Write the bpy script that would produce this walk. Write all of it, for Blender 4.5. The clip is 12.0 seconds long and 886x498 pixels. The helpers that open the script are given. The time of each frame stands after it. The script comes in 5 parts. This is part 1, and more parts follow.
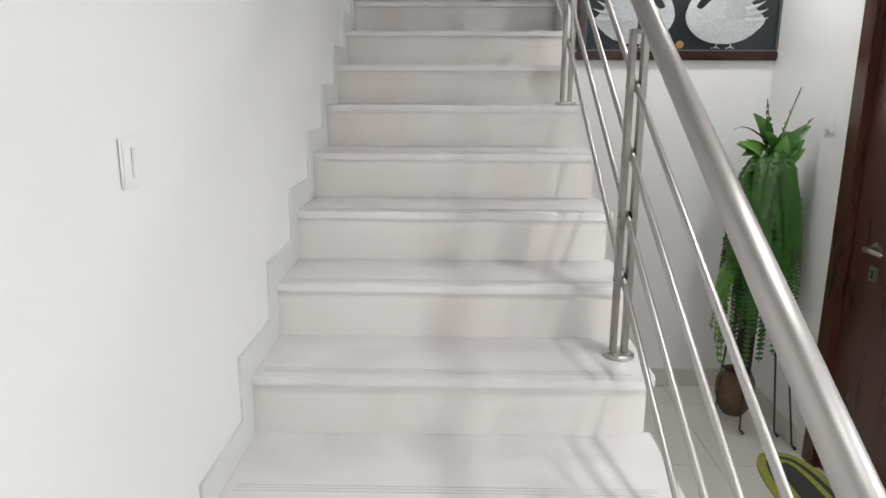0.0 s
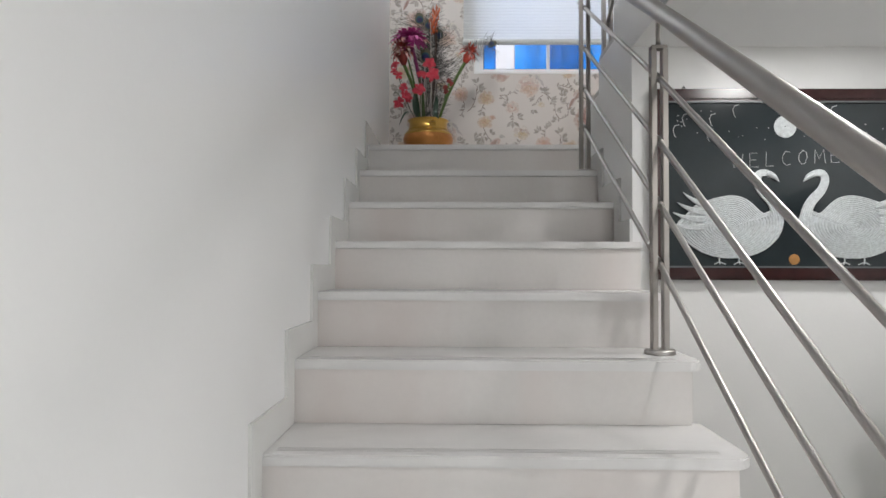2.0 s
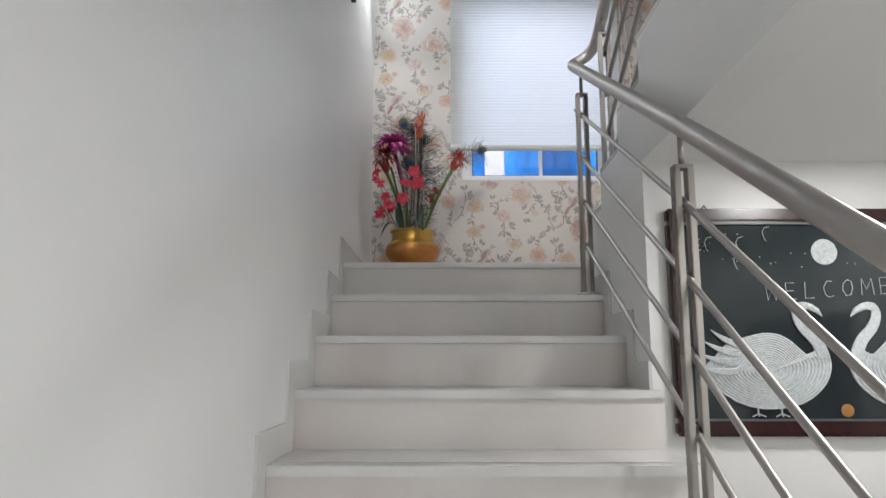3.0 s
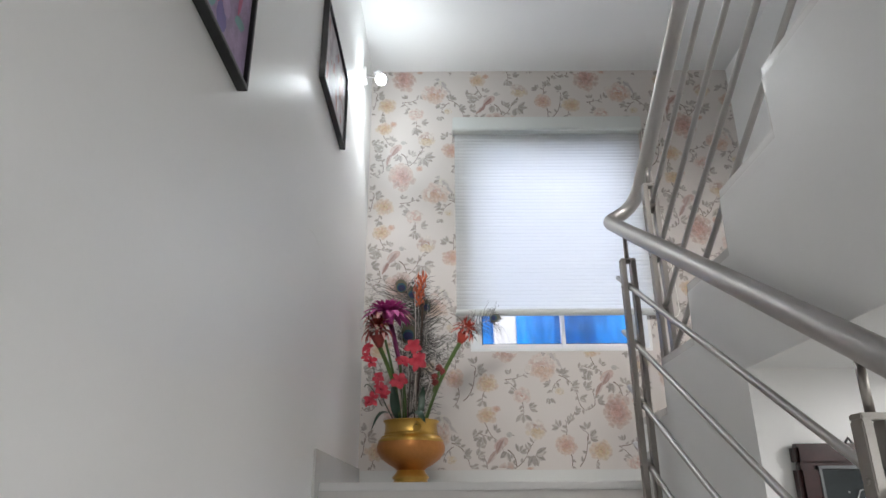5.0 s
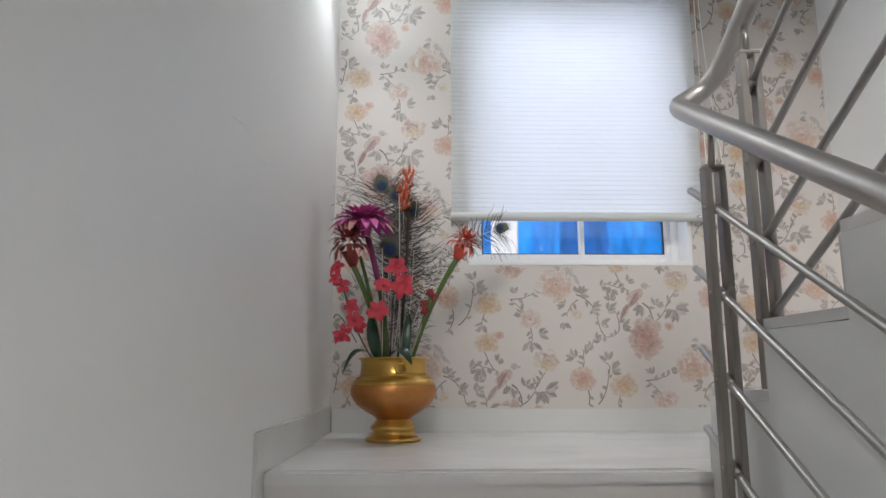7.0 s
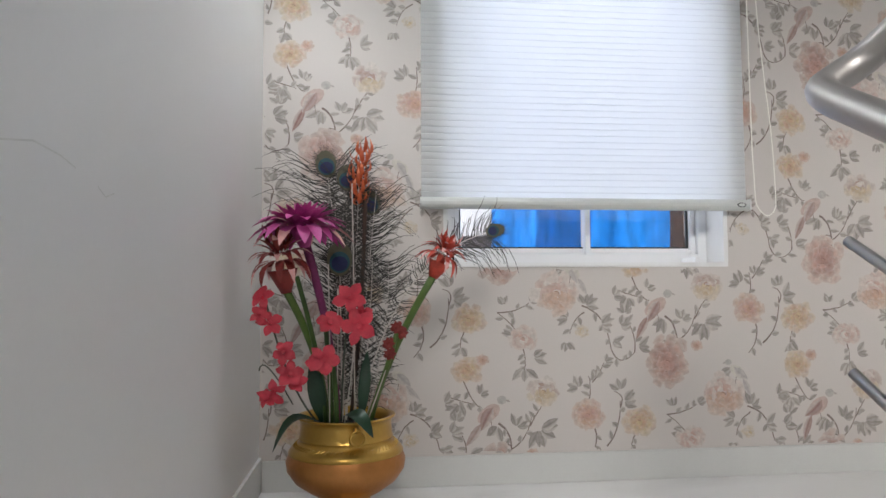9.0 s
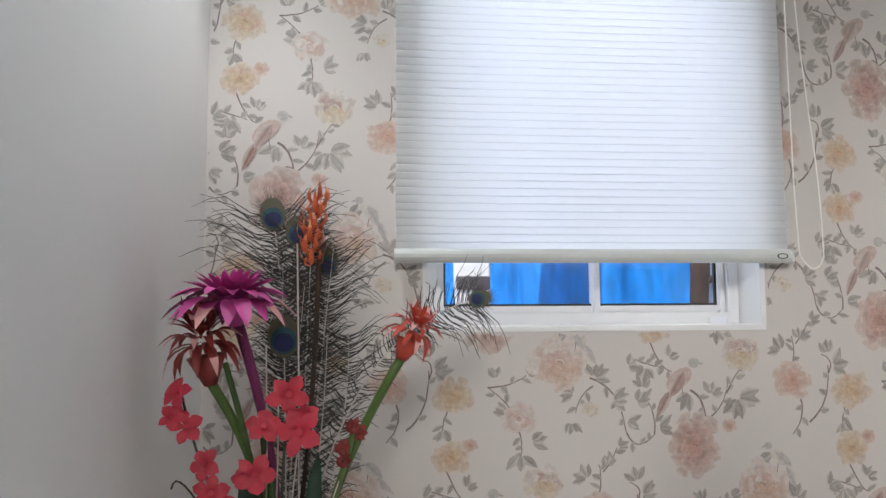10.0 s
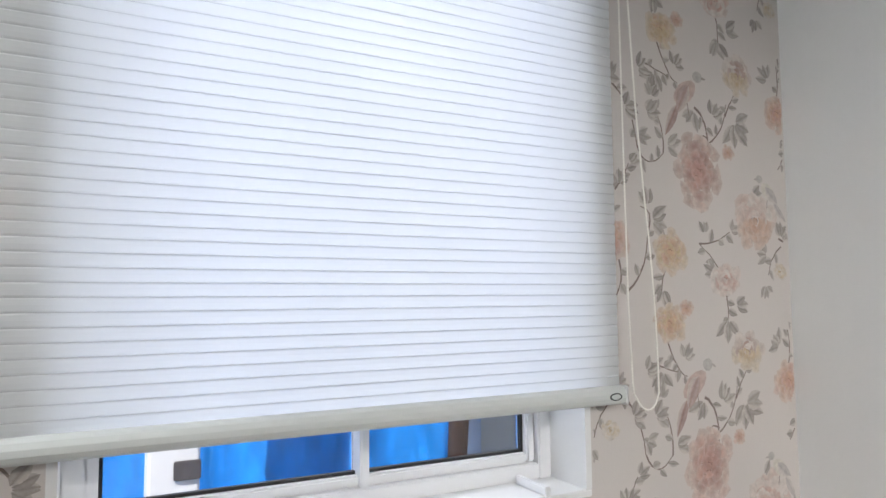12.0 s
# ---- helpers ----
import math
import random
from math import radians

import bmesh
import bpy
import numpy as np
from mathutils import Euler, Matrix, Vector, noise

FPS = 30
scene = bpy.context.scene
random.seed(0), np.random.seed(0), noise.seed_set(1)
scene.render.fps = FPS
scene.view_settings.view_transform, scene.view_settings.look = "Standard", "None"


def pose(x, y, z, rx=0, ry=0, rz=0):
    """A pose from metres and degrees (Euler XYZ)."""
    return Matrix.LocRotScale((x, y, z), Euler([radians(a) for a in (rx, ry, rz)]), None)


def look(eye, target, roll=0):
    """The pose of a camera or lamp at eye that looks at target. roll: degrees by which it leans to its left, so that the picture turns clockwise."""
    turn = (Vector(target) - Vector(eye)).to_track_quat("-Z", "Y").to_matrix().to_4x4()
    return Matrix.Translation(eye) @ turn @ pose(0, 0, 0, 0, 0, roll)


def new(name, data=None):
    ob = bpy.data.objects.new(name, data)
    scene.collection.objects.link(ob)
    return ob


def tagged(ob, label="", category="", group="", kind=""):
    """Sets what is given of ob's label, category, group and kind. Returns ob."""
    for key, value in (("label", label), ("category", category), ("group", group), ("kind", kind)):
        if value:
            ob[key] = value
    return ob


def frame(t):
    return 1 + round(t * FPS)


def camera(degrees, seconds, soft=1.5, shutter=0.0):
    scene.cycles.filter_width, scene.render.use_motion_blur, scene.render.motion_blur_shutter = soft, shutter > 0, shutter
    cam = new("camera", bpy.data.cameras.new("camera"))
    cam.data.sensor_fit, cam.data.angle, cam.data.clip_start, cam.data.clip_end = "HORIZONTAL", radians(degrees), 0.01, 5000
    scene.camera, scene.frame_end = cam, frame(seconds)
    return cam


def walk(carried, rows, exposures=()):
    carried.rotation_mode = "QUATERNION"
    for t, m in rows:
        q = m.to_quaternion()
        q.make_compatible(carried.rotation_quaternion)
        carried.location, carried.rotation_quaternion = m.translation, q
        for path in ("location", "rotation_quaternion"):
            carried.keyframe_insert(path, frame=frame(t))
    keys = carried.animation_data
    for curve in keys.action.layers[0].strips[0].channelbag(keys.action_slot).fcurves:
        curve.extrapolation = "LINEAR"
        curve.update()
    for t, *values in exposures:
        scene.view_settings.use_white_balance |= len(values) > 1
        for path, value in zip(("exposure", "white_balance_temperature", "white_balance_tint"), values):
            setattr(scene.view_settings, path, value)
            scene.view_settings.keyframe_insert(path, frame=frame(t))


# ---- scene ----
cam = camera(66.4, 12.0)
PATH = [
    (0, (0.553, 1.818, 0.925), (0.513, 3.763, 0.459), 0.2),
    (0.5, (0.533, 2.086, 0.932), (0.489, 4.046, 0.539), 0.3),
    (1, (0.504, 2.333, 0.929), (0.462, 4.31, 0.634), 0.1),
    (1.5, (0.45, 2.65, 0.984), (0.407, 4.644, 0.837), 0.2),
    (2, (0.432, 2.877, 1.092), (0.397, 4.876, 1.151), 0.2),
    (2.5, (0.445, 3.069, 1.147), (0.436, 5.059, 1.351), -0.0),
    (3, (0.447, 3.25, 1.271), (0.442, 5.223, 1.601), 0.0),
    (3.5, (0.406, 3.426, 1.375), (0.406, 5.323, 2.008), -0.2),
    (5.3, (0.415, 3.955, 1.688), (0.416, 5.821, 2.407), -0.4),
    (5.5, (0.417, 4.029, 1.735), (0.415, 5.894, 2.455), -0.5),
    (6, (0.411, 4.168, 1.767), (0.429, 6.061, 2.412), -0.2),
    (6.5, (0.412, 4.336, 1.87), (0.45, 6.289, 2.298), -0.0),
    (7, (0.389, 4.513, 1.935), (0.432, 6.481, 2.291), -0.1),
    (7.2, (0.376, 4.58, 1.97), (0.434, 6.545, 2.326), -0.1),
    (8.8, (0.356, 5.105, 2.263), (0.552, 7.092, 2.371), -0.1),
    (9, (0.334, 5.17, 2.297), (0.542, 7.155, 2.416), -0.3),
    (9.5, (0.363, 5.333, 2.359), (0.585, 7.318, 2.464), -0.4),
    (10, (0.453, 5.503, 2.441), (0.628, 7.489, 2.601), -0.3),
    (10.5, (0.427, 5.681, 2.541), (0.651, 7.663, 2.686), -0.1),
    (11, (0.475, 5.881, 2.634), (1.083, 7.781, 2.776), -0.1),
    (11.5, (0.548, 6.03, 2.714), (1.313, 7.871, 2.876), -0.4),
    (12, (0.597, 6.189, 2.752), (1.524, 7.955, 2.902), -0.5),
]
EXPOSURES = [(0, 0.46), (1.0, 0.44), (2.5, 0.42), (3.5, 0.52), (5.5, 0.56), (7.0, 0.54), (9.0, 0.56), (10.5, 0.54), (12.0, 0.56)]
walk(cam, [(t, look(eye, target, roll)) for t, eye, target, roll in PATH], EXPOSURES)

SOFFIT_Z = 1.90

# ---- world, sun, large lights ----
world = bpy.data.worlds.new("world")
scene.world = world
world.use_nodes = True
wn, wl = world.node_tree.nodes, world.node_tree.links
sky = wn.new("ShaderNodeTexSky")
sky.sky_type = "NISHITA"
sky.sun_disc = False
sky.sun_elevation, sky.sun_rotation = radians(45), radians(236)
wl.new(sky.outputs[0], wn["Background"].inputs[0])
wn["Background"].inputs[1].default_value = 0.15


def sun_lamp():
    data = bpy.data.lights.new("sun", "SUN")
    data.energy, data.angle, data.color = 4.5, radians(0.6), (1.0, 0.96, 0.9)
    ob = new("sun", data)
    az = radians(236)
    d = Vector((math.sin(az) * math.cos(radians(45)), math.cos(az) * math.cos(radians(45)), math.sin(radians(45))))
    ob.matrix_world = Matrix.Translation((0, 12, 8)) @ d.to_track_quat("Z", "Y").to_matrix().to_4x4()


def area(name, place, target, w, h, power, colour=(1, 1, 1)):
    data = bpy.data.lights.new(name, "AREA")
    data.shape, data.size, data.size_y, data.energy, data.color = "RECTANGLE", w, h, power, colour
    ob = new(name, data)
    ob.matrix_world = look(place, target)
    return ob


def spot(name, place, target, power, degrees, colour, radius=0.03):
    data = bpy.data.lights.new(name, "SPOT")
    data.energy, data.spot_size, data.spot_blend, data.color, data.shadow_soft_size = power, radians(degrees), 0.6, colour, radius
    ob = new(name, data)
    ob.matrix_world = look(place, target)
    return ob


sun_lamp()
# unseen area lamp added at the far right to fill the hall
area("hall_side_fill", (4.38, 0.6, 0.9), (1.0, 3.6, 0.3), 1.6, 1.6, 48, (0.97, 0.99, 1.0))
area("daylight_stair_window", (1.05, 8.2, 3.68), (1.05, 3.0, 3.3), 2.6, 1.5, 30, (0.90, 0.93, 1.0))
# unseen fill added upstairs; its narrow spread brightens the landing more than the west wall
upper = area("upper_hall_fill", (0.45, 2.2, 4.8), (2.1, 6.9, 3.5), 1.0, 0.8, 20, (1.0, 0.975, 0.95))
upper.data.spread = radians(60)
for n, (x, y, watts) in enumerate(((1.64, 2.7, 13), (1.64, 0.7, 12), (1.64, 4.74, 6))):
    lamp = area("hall_downlight_lamp", (x, y, SOFFIT_Z - 0.012), (x, y, 0), 0.2, 0.2, watts, (1.0, 0.985, 0.97))
    lamp.data.shape = "DISK"
spot("wall_spot_beam", (0.17, 6.79, 3.68), (0.05, 6.72, 2.3), 14, 100, (0.93, 0.97, 1.0))
glim = bpy.data.lights.new("wall_spot_bulb", "POINT")
glim.energy, glim.shadow_soft_size, glim.color = 3.6, 0.03, (0.88, 0.96, 1.0)
new("wall_spot_bulb", glim).location = (0.15, 6.79, 3.66)


# ---- materials ----
def material(name, colour, rough=0.5, metal=0.0, vary=0.08, scale=4.0, bump=0.0, bump_scale=200.0, coat=0.0, stretch=(1, 1, 1), attribute=""):
    """A surface whose colour varies by broad stains and fine grain, with a fine relief."""
    m = bpy.data.materials.new(name)
    m.use_nodes = True
    n, l = m.node_tree.nodes, m.node_tree.links
    b = n["Principled BSDF"]
    b.inputs["Roughness"].default_value, b.inputs["Metallic"].default_value = rough, metal
    b.inputs["Coat Weight"].default_value = coat
    co = n.new("ShaderNodeTexCoord")
    mp = n.new("ShaderNodeMapping")
    mp.inputs["Scale"].default_value = stretch
    l.new(co.outputs["Object"], mp.inputs[0])
    a = n.new("ShaderNodeTexNoise")
    a.inputs["Scale"].default_value, a.inputs["Detail"].default_value = scale, 5
    g = n.new("ShaderNodeTexNoise")
    g.inputs["Scale"].default_value, g.inputs["Detail"].default_value = bump_scale, 3
    l.new(mp.outputs[0], a.inputs[0])
    l.new(mp.outputs[0], g.inputs[0])
    add = n.new("ShaderNodeMath")
    add.operation = "MULTIPLY_ADD"
    l.new(g.outputs[0], add.inputs[0])
    add.inputs[1].default_value = 0.35
    l.new(a.outputs[0], add.inputs[2])
    rng = n.new("ShaderNodeMapRange")
    rng.inputs[1].default_value, rng.inputs[2].default_value = 0.35, 1.0
    rng.inputs[3].default_value, rng.inputs[4].default_value = 1 - vary, 1 + vary
    l.new(add.outputs[0], rng.inputs[0])
    mul = n.new("ShaderNodeVectorMath")
    mul.operation = "SCALE"
    if attribute:
        at = n.new("ShaderNodeAttribute")
        at.attribute_name = attribute
        l.new(at.outputs["Color"], mul.inputs[0])
    else:
        mul.inputs[0].default_value = colour[:3]
    l.new(rng.outputs[0], mul.inputs["Scale"])
    l.new(mul.outputs[0], b.inputs["Base Color"])
    rr = n.new("ShaderNodeMapRange")
    rr.inputs[3].default_value, rr.inputs[4].default_value = max(0.02, rough * 0.85), min(1, rough * 1.15)
    l.new(a.outputs[0], rr.inputs[0])
    l.new(rr.outputs[0], b.inputs["Roughness"])
    if bump:
        bp = n.new("ShaderNodeBump")
        bp.inputs["Strength"].default_value, bp.inputs["Distance"].default_value = bump, 0.002
        l.new(g.outputs[0], bp.inputs["Height"])
        l.new(bp.outputs[0], b.inputs["Normal"])
    return m


WALL = material("white_emulsion", (0.80, 0.799, 0.792), 0.38, vary=0.02, scale=2.5, bump=0.12, bump_scale=90)
CEIL = material("ceiling_paint", (0.82, 0.82, 0.82), 0.6, vary=0.015, scale=1.5, bump=0.05, bump_scale=120)
MARBLE = material("white_marble", (0.77, 0.76, 0.75), 0.22, vary=0.05, scale=1.6, bump=0.02, bump_scale=60, stretch=(1, 2.2, 1))
RISER = material("white_marble_riser", (0.75, 0.722, 0.70), 0.25, vary=0.06, scale=1.3, bump=0.02, bump_scale=60)


def blotched(m, tint, scale, most, stretch):
    """Cloudy blotches of another tint mixed into a stone's colour."""
    n, l = m.node_tree.nodes, m.node_tree.links
    b = n["Principled BSDF"]
    source = b.inputs["Base Color"].links[0].from_socket
    co, mp, tex, rng, mix = (n.new("ShaderNode" + k) for k in ("TexCoord", "Mapping", "TexNoise", "MapRange", "Mix"))
    mp.inputs["Scale"].default_value = stretch
    mp.inputs["Location"].default_value = (0.7, 0.2, 0.4)
    tex.inputs["Scale"].default_value, tex.inputs["Detail"].default_value, tex.inputs["Distortion"].default_value = scale, 3.5, 0.8
    rng.inputs[1].default_value, rng.inputs[2].default_value = 0.47, 0.68
    rng.inputs[3].default_value, rng.inputs[4].default_value = 0.0, most
    mix.data_type = "RGBA"
    mix.inputs[7].default_value = (*tint, 1)
    l.new(co.outputs["Object"], mp.inputs[0])
    l.new(mp.outputs[0], tex.inputs[0])
    l.new(tex.outputs[0], rng.inputs[0])
    l.new(rng.outputs[0], mix.inputs[0])
    l.new(source, mix.inputs[6])
    l.new(mix.outputs[2], b.inputs["Base Color"])


blotched(MARBLE, (0.66, 0.645, 0.64), 2.2, 0.7, (1, 1.6, 1))
blotched(RISER, (0.66, 0.585, 0.555), 1.5, 0.6, (1.3, 1, 0.35))
SKIRT = material("grey_white_marble", (0.66, 0.66, 0.64), 0.25, vary=0.06, scale=3.0)
TILE = material("cream_floor_tile", (0.60, 0.58, 0.54), 0.15, vary=0.06, scale=2.0)
GROUT = material("grout", (0.35, 0.34, 0.32), 0.8)
STEEL = material("brushed_steel", (0.46, 0.44, 0.425), 0.43, metal=1.0, vary=0.06, scale=8, bump=0.05, bump_scale=500, stretch=(1, 0.15, 0.15))
POST_STEEL = material("satin_steel", (0.31, 0.29, 0.27), 0.38, metal=1.0, vary=0.08, scale=10, bump=0.05, bump_scale=300)
PAPER = material("pearl_wallpaper", (0.61, 0.565, 0.535), 0.42, vary=0.03, scale=3.0, bump=0.15, bump_scale=260)
PRINT = material("wallpaper_print", (0.5, 0.4, 0.35), 0.42, vary=0.22, scale=70.0, bump=0.3, bump_scale=300, attribute="tint")
UPVC = material("white_upvc", (0.82, 0.82, 0.83), 0.3, vary=0.02)
RUBBER = material("black_rubber", (0.02, 0.02, 0.02), 0.6)
CASSETTE = material("grey_aluminium_powder_coat", (0.60, 0.62, 0.60), 0.4, vary=0.02)
CORD = material("white_bead_cord", (0.88, 0.86, 0.80), 0.5)
DARKWOOD = material("dark_red_mahogany", (0.055, 0.016, 0.011), 0.28, vary=0.35, scale=14, bump=0.08, bump_scale=120, stretch=(1, 1, 0.12), coat=0.2)
FRAMEWOOD = material("dark_polished_frame", (0.035, 0.012, 0.012), 0.25, vary=0.3, scale=20)
BLACKBOARD = material("black_glazed_panel", (0.020, 0.027, 0.030), 0.10, vary=0.2, scale=8)
THREAD = material("white_thread", (0.54, 0.57, 0.58), 0.5, vary=0.25, scale=90, bump=0.8, bump_scale=240)
CHALK = material("grey_white_thread", (0.55, 0.56, 0.56), 0.7, vary=0.15, scale=60)
PLASTIC = material("white_plastic", (0.80, 0.80, 0.79), 0.3, vary=0.01)
BRASS = material("polished_brass", (0.56, 0.35, 0.09), 0.30, metal=1.0, vary=0.18, scale=9, bump=0.15, bump_scale=60)
COPPER = material("hammered_copper", (0.52, 0.23, 0.075), 0.40, metal=1.0, vary=0.2, scale=9, bump=0.6, bump_scale=55)
SOIL = material("dark_moss", (0.02, 0.018, 0.015), 0.9, bump=0.6, bump_scale=80)
BLACK = material("black_lacquer", (0.012, 0.012, 0.013), 0.3)
WIRE = material("dark_iron", (0.02, 0.018, 0.016), 0.5)


def plain(name, colour, rough=0.5, vary=0.2, scale=25.0, sub=0.0):
    m = material(name, colour, rough, vary=vary, scale=scale)
    m.node_tree.nodes["Principled BSDF"].inputs["Subsurface Weight"].default_value = sub
    return m


FERN = plain("artificial_fern", (0.035, 0.12, 0.016), 0.42, 0.45, 9)
FERN_LIGHT = plain("artificial_fern_new_leaf", (0.11, 0.27, 0.04), 0.42, 0.35, 12)
STEM = plain("green_stem", (0.085, 0.15, 0.03), 0.5, 0.3)
STEM_DARK = plain("deep_green_stem", (0.05, 0.10, 0.02), 0.5, 0.3)
LEAF = plain("dark_green_leaf", (0.012, 0.045, 0.022), 0.35, 0.3)
PURPLE = plain("magenta_petal", (0.48, 0.055, 0.26), 0.55, 0.3)
PINKTIP = plain("pale_pink_petal", (0.72, 0.38, 0.36), 0.55, 0.2)
RED = plain("dark_red_petal", (0.24, 0.028, 0.024), 0.55, 0.35)
CORAL = plain("coral_orchid_petal", (0.62, 0.045, 0.075), 0.5, 0.25)
ORANGE = plain("burnt_orange_petal", (0.55, 0.10, 0.03), 0.5, 0.35)
BARB = plain("peacock_barb", (0.022, 0.018, 0.014), 0.45, 0.5)
EYE_BRONZE = plain("peacock_bronze", (0.09, 0.085, 0.05), 0.65, 0.3)
EYE_TEAL = plain("peacock_teal", (0.010, 0.065, 0.085), 0.6, 0.3)
EYE_BLUE = plain("peacock_blue", (0.005, 0.012, 0.075), 0.6, 0.3)
STICK = plain("bleached_stick", (0.55, 0.5, 0.46), 0.6, 0.1)
TERRACOTTA = plain("brown_basket", (0.10, 0.06, 0.03), 0.7, 0.5, 30)


def blind_material():
    m = bpy.data.materials.new("cellular_blind_fabric")
    m.use_nodes = True
    n, l = m.node_tree.nodes, m.node_tree.links
    n.remove(n["Principled BSDF"])
    d, t, mix = n.new("ShaderNodeBsdfDiffuse"), n.new("ShaderNodeBsdfTranslucent"), n.new("ShaderNodeMixShader")
    noise_tex = n.new("ShaderNodeTexNoise")
    noise_tex.inputs["Scale"].default_value = 300
    ramp = n.new("ShaderNodeMapRange")
    ramp.inputs[3].default_value, ramp.inputs[4].default_value = 0.50, 0.62
    l.new(noise_tex.outputs[0], ramp.inputs[0])
    l.new(ramp.outputs[0], mix.inputs[0])
    d.inputs[0].default_value = (0.80, 0.82, 0.80, 1)
    t.inputs[0].default_value = (0.84, 0.86, 0.90, 1)
    l.new(d.outputs[0], mix.inputs[1])
    l.new(t.outputs[0], mix.inputs[2])
    l.new(mix.outputs[0], n["Material Output"].inputs[0])
    return m


def glass_material():
    m = bpy.data.materials.new("window_glass")
    m.use_nodes = True
    b = m.node_tree.nodes["Principled BSDF"]
    b.inputs["Transmission Weight"].default_value, b.inputs["Roughness"].default_value = 1.0, 0.0
    b.inputs["IOR"].default_value = 1.45
    return m


BLIND, GLASS = blind_material(), glass_material()
SEAM = plain("blind_seam", (0.66, 0.68, 0.70), 0.7, 0.03)


# ---- mesh helpers ----
def thing(name, label, category, place=(0, 0, 0), group="", kind=""):
    ob = tagged(new(name), label, category, group, kind)
    ob.location = place
    return ob


def part(name, bm, mat, parent=None, label="", kind="", smooth=False):
    me = bpy.data.meshes.new(name)
    bmesh.ops.recalc_face_normals(bm, faces=bm.faces)
    bm.to_mesh(me)
    bm.free()
    for mm in (mat if isinstance(mat, (list, tuple)) else [mat]):
        me.materials.append(mm)
    if smooth:
        me.polygons.foreach_set("use_smooth", [True] * len(me.polygons))
    ob = new(name, me)
    if parent is not None:
        ob.parent = parent
        ob.matrix_parent_inverse = Matrix.Translation(parent_origin(parent)).inverted()
    return tagged(ob, label, kind=kind)


def parent_origin(ob):
    """Where a thing's own origin lies, so that parts may be given in the place's coordinates."""
    p = Vector(ob.location)
    return p if ob.parent is None else Vector((0, 0, 0))


def add_box(bm, x0, x1, y0, y1, z0, z1, bevel=0.0):
    r = bmesh.ops.create_cube(bm, size=1.0)
    for v in r["verts"]:
        v.co = Vector(((x0 + x1) / 2 + v.co.x * (x1 - x0), (y0 + y1) / 2 + v.co.y * (y1 - y0), (z0 + z1) / 2 + v.co.z * (z1 - z0)))
    if bevel:
        es = list({e for v in r["verts"] for e in v.link_edges})
        bmesh.ops.bevel(bm, geom=es, offset=bevel, segments=2, affect="EDGES")
    return bm


def box(x0, x1, y0, y1, z0, z1, bevel=0.0):
    return add_box(bmesh.new(), x0, x1, y0, y1, z0, z1, bevel)


def add_prism_x(bm, pts, x0, x1):
    """Pushes a polygon of (y, z) points out along x."""
    a = [bm.verts.new((x0, y, z)) for y, z in pts]
    b = [bm.verts.new((x1, y, z)) for y, z in pts]
    bm.faces.new(a)
    bm.faces.new(b[::-1])
    for i in range(len(pts)):
        j = (i + 1) % len(pts)
        bm.faces.new((a[i], a[j], b[j], b[i]))
    return bm


def add_tube(bm, pts, radii, sides=10, caps=True):
    pts = [Vector(p) for p in pts]
    if not isinstance(radii, (list, tuple)):
        radii = [radii] * len(pts)
    rings, up = [], None
    for i, p in enumerate(pts):
        a, b = pts[max(i - 1, 0)], pts[min(i + 1, len(pts) - 1)]
        d = (b - a).normalized()
        if up is None:
            up = d.orthogonal().normalized()
        up = (up - d * up.dot(d)).normalized()
        side = d.cross(up)
        rings.append([bm.verts.new(p + (up * math.cos(2 * math.pi * k / sides) + side * math.sin(2 * math.pi * k / sides)) * radii[i]) for k in range(sides)])
    for r, s in zip(rings, rings[1:]):
        for k in range(sides):
            bm.faces.new((r[k], r[(k + 1) % sides], s[(k + 1) % sides], s[k]))
    if caps:
        bm.faces.new(rings[0][::-1])
        bm.faces.new(rings[-1])
    return bm


def tube(pts, radii, sides=10):
    return add_tube(bmesh.new(), pts, radii, sides)


def lathe(profile, sides=48, centre=(0, 0, 0)):
    """Turns a profile of (radius, height) about the vertical through centre."""
    bm = bmesh.new()
    cx, cy, cz = centre
    rings = [[bm.verts.new((cx + r * math.cos(2 * math.pi * k / sides), cy + r * math.sin(2 * math.pi * k / sides), cz + z)) for k in range(sides)] for r, z in profile]
    for r, s in zip(rings, rings[1:]):
        for k in range(sides):
            bm.faces.new((r[k], r[(k + 1) % sides], s[(k + 1) % sides], s[k]))
    return bm


def bez(a, b, c, n=10):
    a, b, c = Vector(a), Vector(b), Vector(c)
    return [a * (1 - t) ** 2 + b * 2 * t * (1 - t) + c * t * t for t in [i / n for i in range(n + 1)]]


def add_petal(bm, base, tip, width, normal, cup=0.2, n=5, mat=0, mat_tip=None, blunt=0.5):
    """A leaf or petal: a ribbon from base to tip, widest at blunt, folded along its middle and arched."""
    base, tip, normal = Vector(base), Vector(tip), Vector(normal)
    d = tip - base
    ln = d.length
    side = d.cross(normal).normalized()
    normal = side.cross(d).normalized()
    rows = []
    for i in range(n + 1):
        t = i / n
        w = width * (math.sin(math.pi * min(1, max(0, t)) ** (math.log(0.5) / math.log(blunt))) ** 0.8 if 0 < t < 1 else 0.04)
        c = base + d * t + normal * (cup * ln * math.sin(math.pi * t))
        rows.append([bm.verts.new(c - side * w / 2 + normal * w * 0.15), bm.verts.new(c), bm.verts.new(c + side * w / 2 + normal * w * 0.15)])
    for i, (r, s) in enumerate(zip(rows, rows[1:])):
        for k in (0, 1):
            f = bm.faces.new((r[k], r[k + 1], s[k + 1], s[k]))
            f.material_index = mat_tip if (mat_tip is not None and i >= n * 0.6) else mat
            f.smooth = True
    return bm


